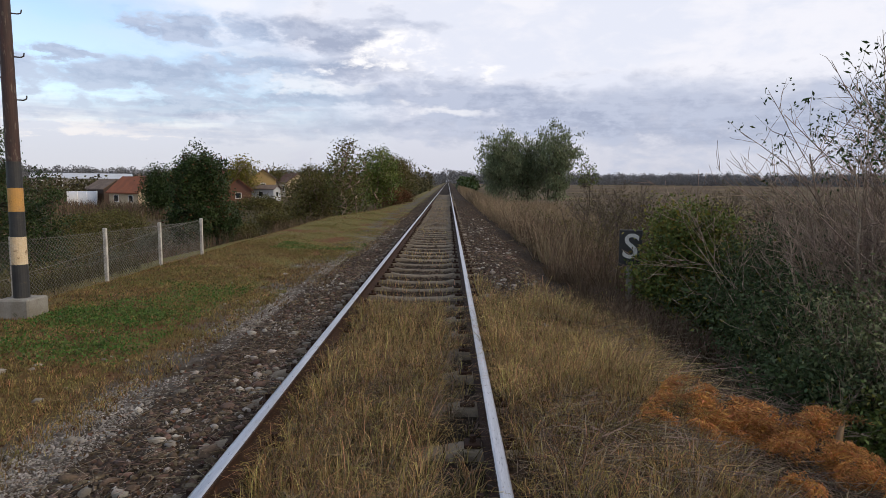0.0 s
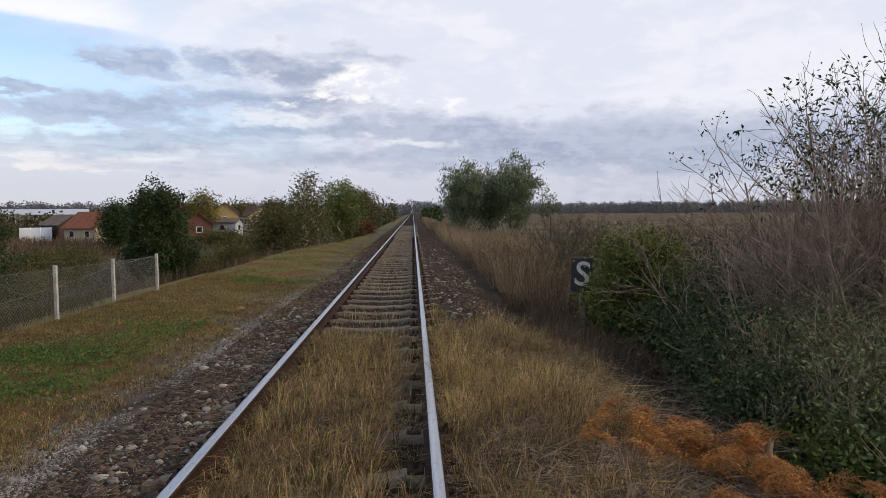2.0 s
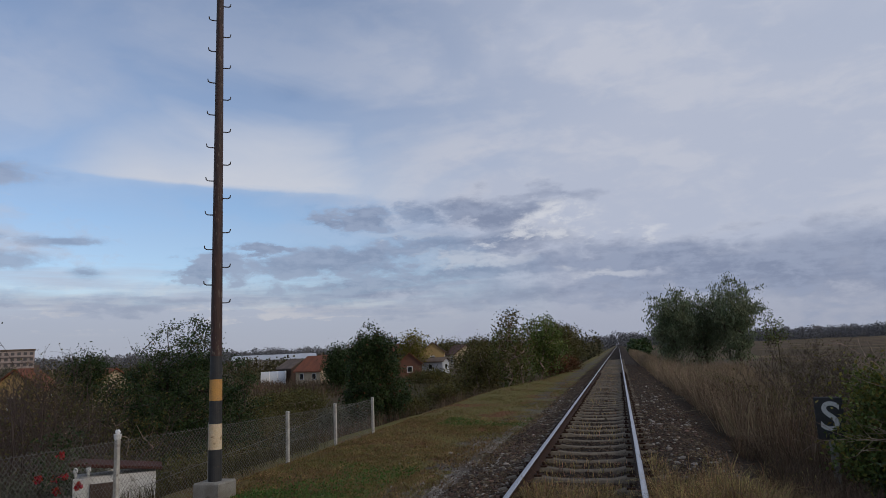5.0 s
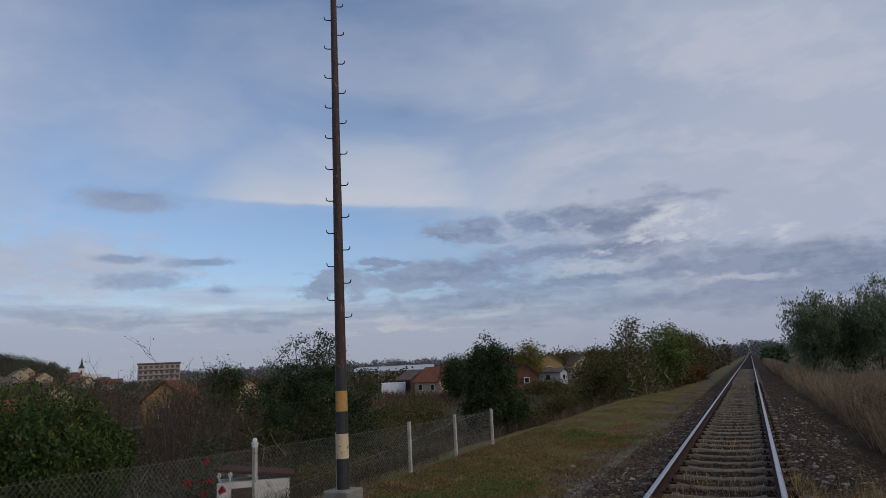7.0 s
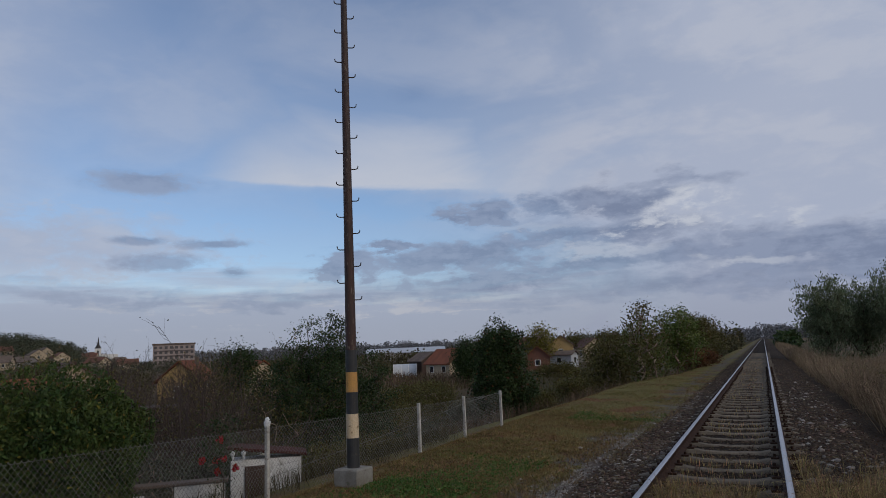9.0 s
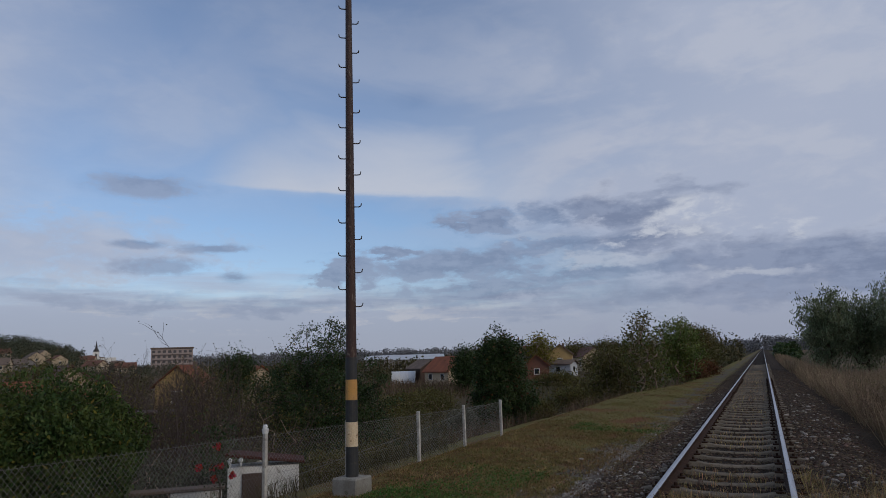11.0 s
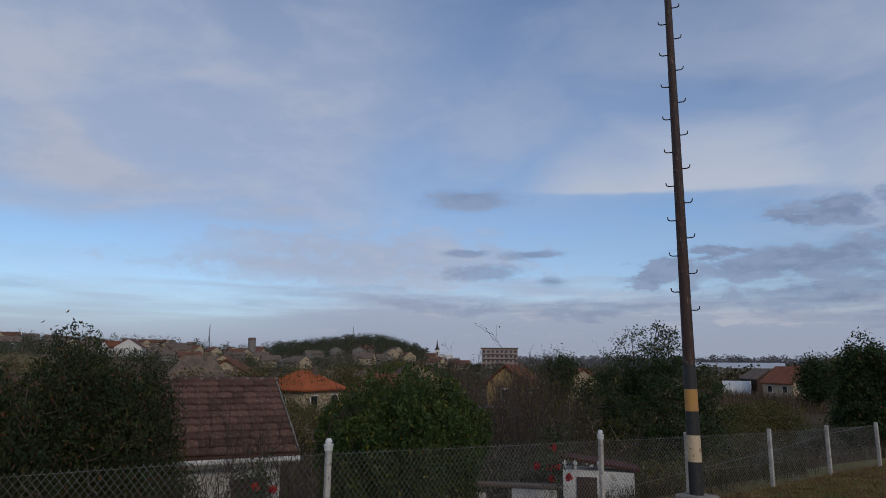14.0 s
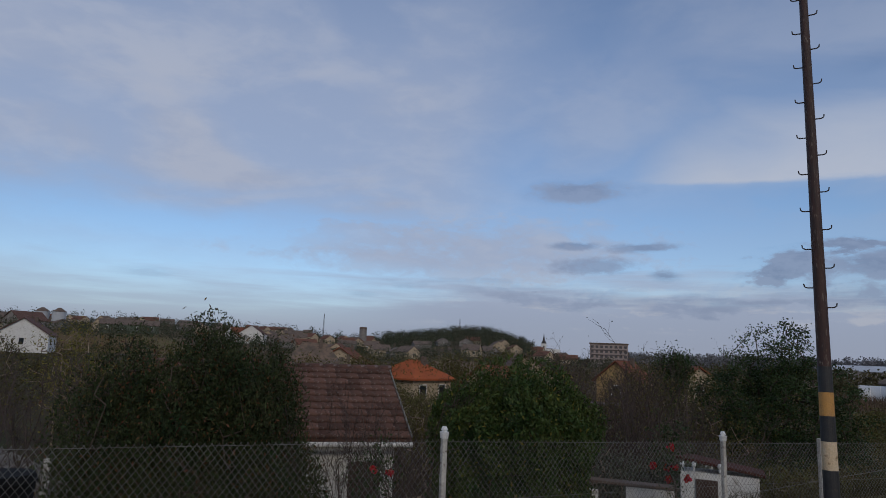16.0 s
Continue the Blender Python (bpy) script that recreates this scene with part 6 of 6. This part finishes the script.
# ---- white shed, garden wall, roses ----
def white_shed():
    th = tagged(empty("white_shed", -7.72, 8.62, -2.20, 40), "small white shed with a red sloping roof", "shed")
    part("wall", boxed(-0.60, 0.60, -0.5, 0.04, -0.1, 2.10, 0.01), WALL_WHITE, th)
    bm = boxed(-0.66, 0.70, -0.55, 0.10, 0, 0.05, 0.01)
    bmesh.ops.rotate(bm, verts=bm.verts, cent=(0, 0, 0), matrix=Matrix.Rotation(radians(8), 3, "Y"))
    bmesh.ops.translate(bm, verts=bm.verts, vec=(0, 0, 2.21))
    part("roof", bm, SHED_RED, th, "dark red-brown sheet roof")
    part("door", boxed(-0.36, -0.02, -0.54, -0.49, 0.0, 2.0, 0.01), DOOR_BROWN, th, "dark brown plank door")
    for x in (-0.56, -0.38, 0.02):
        bm = bmesh.new()
        bmesh.ops.create_uvsphere(bm, u_segments=10, v_segments=8, radius=0.04, matrix=Matrix.Translation((x, -0.6, 2.24)) @ Matrix.Diagonal((1, 1, 1.15, 1)))
        cone(bm, 0.02, 0.02, 2.14, 2.22, 8, x, -0.6)
        part("insulator", bm, CERAMIC, th, "white ceramic knob")


white_shed()
gw_ = tagged(empty("garden_wall", -7.9, 6.7, -2.2, 42), "low white garden wall with a dark opening", "wall")
part("wall", boxed(-1.2, -0.45, -0.1, 0.1, -0.3, 1.80, 0.01), WALL_WHITE, gw_)
part("wall", boxed(0.0, 0.75, -0.1, 0.1, -0.3, 1.93, 0.01), WALL_WHITE, gw_)
part("coping", boxed(-1.25, 0.80, -0.13, 0.13, 1.93, 1.98, 0.01), ROOF_GREY, gw_)
lean = tagged(empty("timber_shelter", -18.6, 15.0, -3.1, 40), "open dark timber shelter with a flat roof", "shelter")
part("roof", boxed(-0.9, 0.9, -0.7, 0.7, 3.20, 3.27, 0.01), DOOR_BROWN, lean)
for px in (-0.8, 0.8):
    for py in (-0.6, 0.6):
        part("post", boxed(px - 0.05, px + 0.05, py - 0.05, py + 0.05, -0.1, 3.20), DOOR_BROWN, lean)
part("back_panel", boxed(-0.2, 0.7, 0.66, 0.70, 0.5, 3.0), RUST_BOARD, lean, "orange-brown board")


def rose_bush(x, y, h, blooms):
    th = plant("rose_bush", x, y, h, 0.8, "rose bush with red blooms behind the fence", "rose", 0.3, 0.8, 3, 60, 10, (0.05, 0.03), LEAF_DARK, 0.08, r_tip=0.003, r_max=0.015, seg=0.15, group="roses")
    z0 = th.matrix_basis.translation.z
    for dx, dy, z in blooms:
        c = RNG.normal(0, 1, (60, 3))
        c = unit(c) * RNG.uniform(0.01, 0.055, (60, 1))
        part("bloom", mesh_of("bloom", *leaves(c, 0.05, 0.045), PETAL_RED), None, th, "red rose bloom", at=pose(dx, dy, z - z0))


rose_bush(-6.85, 6.6, 1.6, [(0, 0, 0.46), (0.03, 0.03, 0.19), (-0.02, -0.06, 0.17), (0.14, 0.16, 0.04), (-0.2, -0.16, 0.18), (-0.1, 0.05, -0.02)])
rose_bush(-7.9, 2.35, 1.9, [(0.0, 0.0, 0.16), (0.08, 0.20, 0.12)])
bare_shrub("leafless_shrub", -9.4, 3.3, 1.25, "leafless twiggy shrub before the white cottage", "shrub", 9, 0.6, 3, (8, 5), 0.014, TWIG_DARK, None, 0.2, "leafless shrubs")
bare_shrub("leafless_shrub", -8.3, 2.7, 0.3, "leafless twiggy shrub before the white cottage", "shrub", 7, 0.6, 3, (7, 4), 0.010, TWIG_DARK, (LEAF_DARK, (0.07, 0.04), 1, 0.05), 0.2, "leafless shrubs")


# ---- hill town ----
rows = [(random.uniform(-100, -50), random.uniform(300, 780)) for _ in range(110)]
rows = [(a, d) for a, d in rows if d < 470 or not -69 < a < -55]
protos = [H("hill_house", 0, 0, 8, 9, 3.4, 6.2, 0, WALL_CREAM, ROOF_GREY, "pale house with a brown roof on the far hillside", windows=2, group="hillside houses"),
          H("hill_house", 0, 0, 8, 10, 3.4, 6.0, 0, WALL_CREAM, ROOF_DULL, "cream house with a dull red roof on the far hillside", windows=2, group="hillside houses"),
          H("hill_house", 0, 0, 9, 12, 3.0, 5.2, 0, WALL_GREY, ROOF_GREY, "grey house with a brown-grey roof on the far hillside", windows=2, group="hillside houses")]
for i, (a, d) in enumerate(rows):
    hx, hy = d * math.sin(radians(a)), d * math.cos(radians(a))
    m = pose(hx, hy, float(height(hx, hy)) - 0.2, 0, 0, random.uniform(0, 180))
    if i < 3:
        protos[i].matrix_basis = m
    else:
        copy_thing(protos[(i * 7) % 3], m)


def far_clumps(name, spots, size, per, material, label, grain=0.22):
    """Woodland seen from far off: leafy clumps with uneven tops, as one mass."""
    c = np.repeat(spots, per, 0)
    k = np.repeat(size, per)
    off = unit(RNG.normal(size=(len(c), 3))) * RNG.uniform(0.2, 1.0, (len(c), 1)) ** 0.5
    off[:, 2] = off[:, 2] * 0.62 + 0.55
    c = c + off * k[:, None] * [0.42, 0.42, 1.0] * 0.95
    sz = np.repeat(size, per)
    n = len(c)
    v, f = leaves(c, 1.0, 0.8)
    ctr = np.repeat(c, 4, 0)
    v = ctr + (v - ctr) * np.repeat(sz, 4)[:, None] * grain
    return tagged(new(name, mesh_of(name, v, f, material)), label, "woodland", kind="stuff")


def polar(n, a0, a1, d0, d1):
    a, d = np.radians(RNG.uniform(a0, a1, n)), RNG.uniform(d0, d1, n)
    x, y = d * np.sin(a), d * np.cos(a)
    return np.stack([x, y, height(x, y) - 0.5], 1)


s1 = polar(4200, -104, -48, 230, 840)
far_clumps("hillside_trees", s1, RNG.uniform(2.6, 6.0, len(s1)), 64, LEAF_HILL, "dark autumn trees covering the town's hillside", 0.095)
s1 = np.concatenate([polar(420, -101, -66, 560, 860), polar(420, -68, -56, 560, 760), polar(1000, -68, -55, 440, 780)])
far_clumps("hillside_trees", s1, 3.0 + 8.0 * RNG.uniform(0, 1, len(s1)) ** 2, 60, LEAF_HILL, "dark trees along the hill's crest", 0.11)
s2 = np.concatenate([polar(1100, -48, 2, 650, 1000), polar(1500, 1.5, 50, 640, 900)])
# horizon belt; its pale blue-grey leaf colour includes painted aerial haze
far_clumps("hazed_far_woodland", s2, np.where(np.arange(len(s2)) < 1100, RNG.uniform(11, 16, len(s2)), RNG.uniform(8, 13, len(s2))), 95, LEAF_FAR_HAZED, "grey-brown belt of trees on the horizon, distance haze in its colour", 0.12)
s3 = np.concatenate([polar(360, -48, -8, 190, 420), polar(70, -33, -24, 118, 150), polar(60, -3.6, -1.4, 110, 400)])
far_clumps("far_hedges", s3, RNG.uniform(2.4, 5.0, len(s3)), 100, LEAF_OLIVE_FAR, "olive-brown hedges and trees beyond the village", 0.12)
s3 = np.concatenate([polar(26, 1.3, 2.6, 150, 260)])
far_clumps("far_trees", s3, RNG.uniform(3.0, 4.6, len(s3)), 90, LEAF_DARK, "dark trees far along the track")


s4 = np.concatenate([polar(340, -106, -66, 48, 175), polar(160, -66, -50, 60, 190)])
far_clumps("garden_thickets", s4, RNG.uniform(1.8, 3.6, len(s4)), 130, LEAF_OLIVE_FAR, "brown-green thickets among the far gardens", 0.10)


# ---- church, masts, towers, block of flats ----
def church(a, d):
    x, y = d * math.sin(radians(a)), d * math.cos(radians(a))
    z0 = float(height(x, y))
    th = tagged(empty("church", x, y, z0, -a), "small white church with a dark spire on the hillside", "church")
    t = 15.5 - z0
    part("tower", boxed(-2.4, 2.4, -2.4, 2.4, -1, t, 0.05), WALL_WHITE, th)
    bm = cone(bmesh.new(), 2.6, 0.9, t, t + 3.2, 8)
    cone(bm, 0.9, 0.05, t + 3.2, t + 9.5, 8)
    part("spire", bm, IRON, th, "dark pointed spire")
    part("nave", boxed(2.4, 15, -4, 4, -1, t - 5, 0.05), WALL_WHITE, th)
    part("window", boxed(-0.6, 0.6, -2.46, -2.38, t - 4.5, t - 2), GLASS, th)


church(-54.05, 612)


def lattice_mast(a, d, top):
    x, y = d * math.sin(radians(a)), d * math.cos(radians(a))
    z0 = float(height(x, y))
    th = tagged(empty("radio_mast", x, y, z0), "thin steel lattice radio mast on the hill", "mast", "radio masts")
    h = top - z0
    legs = [(math.cos(k * 2.094), math.sin(k * 2.094)) for k in range(3)]
    for lx, ly in legs:
        part("leg", mesh_of("leg", *tubes([[lx * 1.1, ly * 1.1, -0.5]], [[lx * 0.25, ly * 0.25, h]], 0.16, 0.10, 4), IRON), None, th)
    zs = np.linspace(0, h, 16)
    p0, p1 = [], []
    for i in range(15):
        for k in range(3):
            r0, r1 = 1.1 - 0.85 * zs[i] / h, 1.1 - 0.85 * zs[i + 1] / h
            p0.append((legs[k][0] * r0, legs[k][1] * r0, zs[i]))
            p1.append((legs[(k + 1) % 3][0] * r1, legs[(k + 1) % 3][1] * r1, zs[i + 1]))
    part("bracing", mesh_of("bracing", *tubes(p0, p1, 0.07, 0.07, 3), IRON), None, th)


lattice_mast(-61.4, 690, 40)
lattice_mast(-73.3, 700, 40)


def round_tower(name, a, d, r, top, label, material, cap):
    x, y = d * math.sin(radians(a)), d * math.cos(radians(a))
    z0 = float(height(x, y))
    th = tagged(empty(name, x, y, z0), label, "tower")
    part("shaft", cone(bmesh.new(), r, r, -1, top - z0, 20), material, th)
    part("cap", cone(bmesh.new(), r * 1.08, r * cap, top - z0, top - z0 + r * 0.6, 20), ROOF_GREY, th)


round_tower("water_tower", -69.9, 500, 2.8, 18.5, "pale concrete water tower on the hill", WALL_GREY, 0.9)
round_tower("grain_silo", -93.6, 400, 3.4, 16.5, "grey metal grain silo on the hilltop", METAL_SHEET, 0.2)
round_tower("grain_silo", -94.7, 404, 3.4, 16.5, "grey metal grain silo on the hilltop", METAL_SHEET, 0.2)


def flats(a, d, w, top):
    x, y = d * math.sin(radians(a)), d * math.cos(radians(a))
    z0 = float(height(x, y))
    th = tagged(empty("apartment_block", x, y, z0, -a), "four-storey grey apartment block in the town", "apartment block")
    h = top - z0
    part("wall", boxed(-w / 2, w / 2, 0, 10, -1, h, 0.05), FLAT_WALL, th)
    part("roof", boxed(-w / 2 - 0.5, w / 2 + 0.5, -0.5, 10.5, h, h + 0.8, 0.05), ROOF_GREY, th)
    for k in range(4):
        for j in range(8):
            wx = -w / 2 + (j + 0.5) * w / 8
            zz = h - 3.0 * (k + 1) + 0.6
            part("window", boxed(wx - 0.8, wx + 0.8, -0.06, 0.05, zz, zz + 1.5), ROOF_DULL_DARK, th)
        part("balcony", boxed(-w / 2 + 1, w / 2 - 1, -0.9, -0.05, h - 3.0 * (k + 1) - 0.4, h - 3.0 * (k + 1) + 0.5), FLAT_WALL, th)


flats(-48.6, 420, 23, 12.0)


# ---- bin and dirt road ----
bin_ = tagged(empty("garden_bin", -6.75, -1.65, float(height(-6.75, -1.65))), "black round bin behind the fence", "bin")
part("body", cone(bmesh.new(), 0.24, 0.28, -0.05, 0.95, 18), BLACK_BIN, bin_)
part("lid", cone(bmesh.new(), 0.30, 0.27, 0.95, 1.02, 18), BLACK_BIN, bin_)
rx = np.linspace(-75, -24, 40)
ry = -9.0 + 0.35 * (rx + 40) + 1.5 * np.sin(rx * 0.15)
v = np.concatenate([np.stack([rx, ry + s, height(rx, ry + s) + 0.03], 1) for s in (-1.6, 1.6)])
k = np.arange(39)
tagged(new("road", mesh_of("road", v, np.stack([k, k + 1, k + 41, k + 40], 1), PATH_GREY)), "pale dirt road through the gardens", "road", kind="structure")

# ---- leafless bush before the cottage ----
for bx, by, bt in ((-9.35, 2.95, 1.15), (-9.25, 3.4, 1.0)):
    bare_shrub("bare_bush", bx, by, bt, "leafless dark twiggy bush before the cottage", "bush", 7, 0.45, 3, (8, 5), 0.012, TWIG_DARK, None, 0.2, "bare bushes", 0.4)
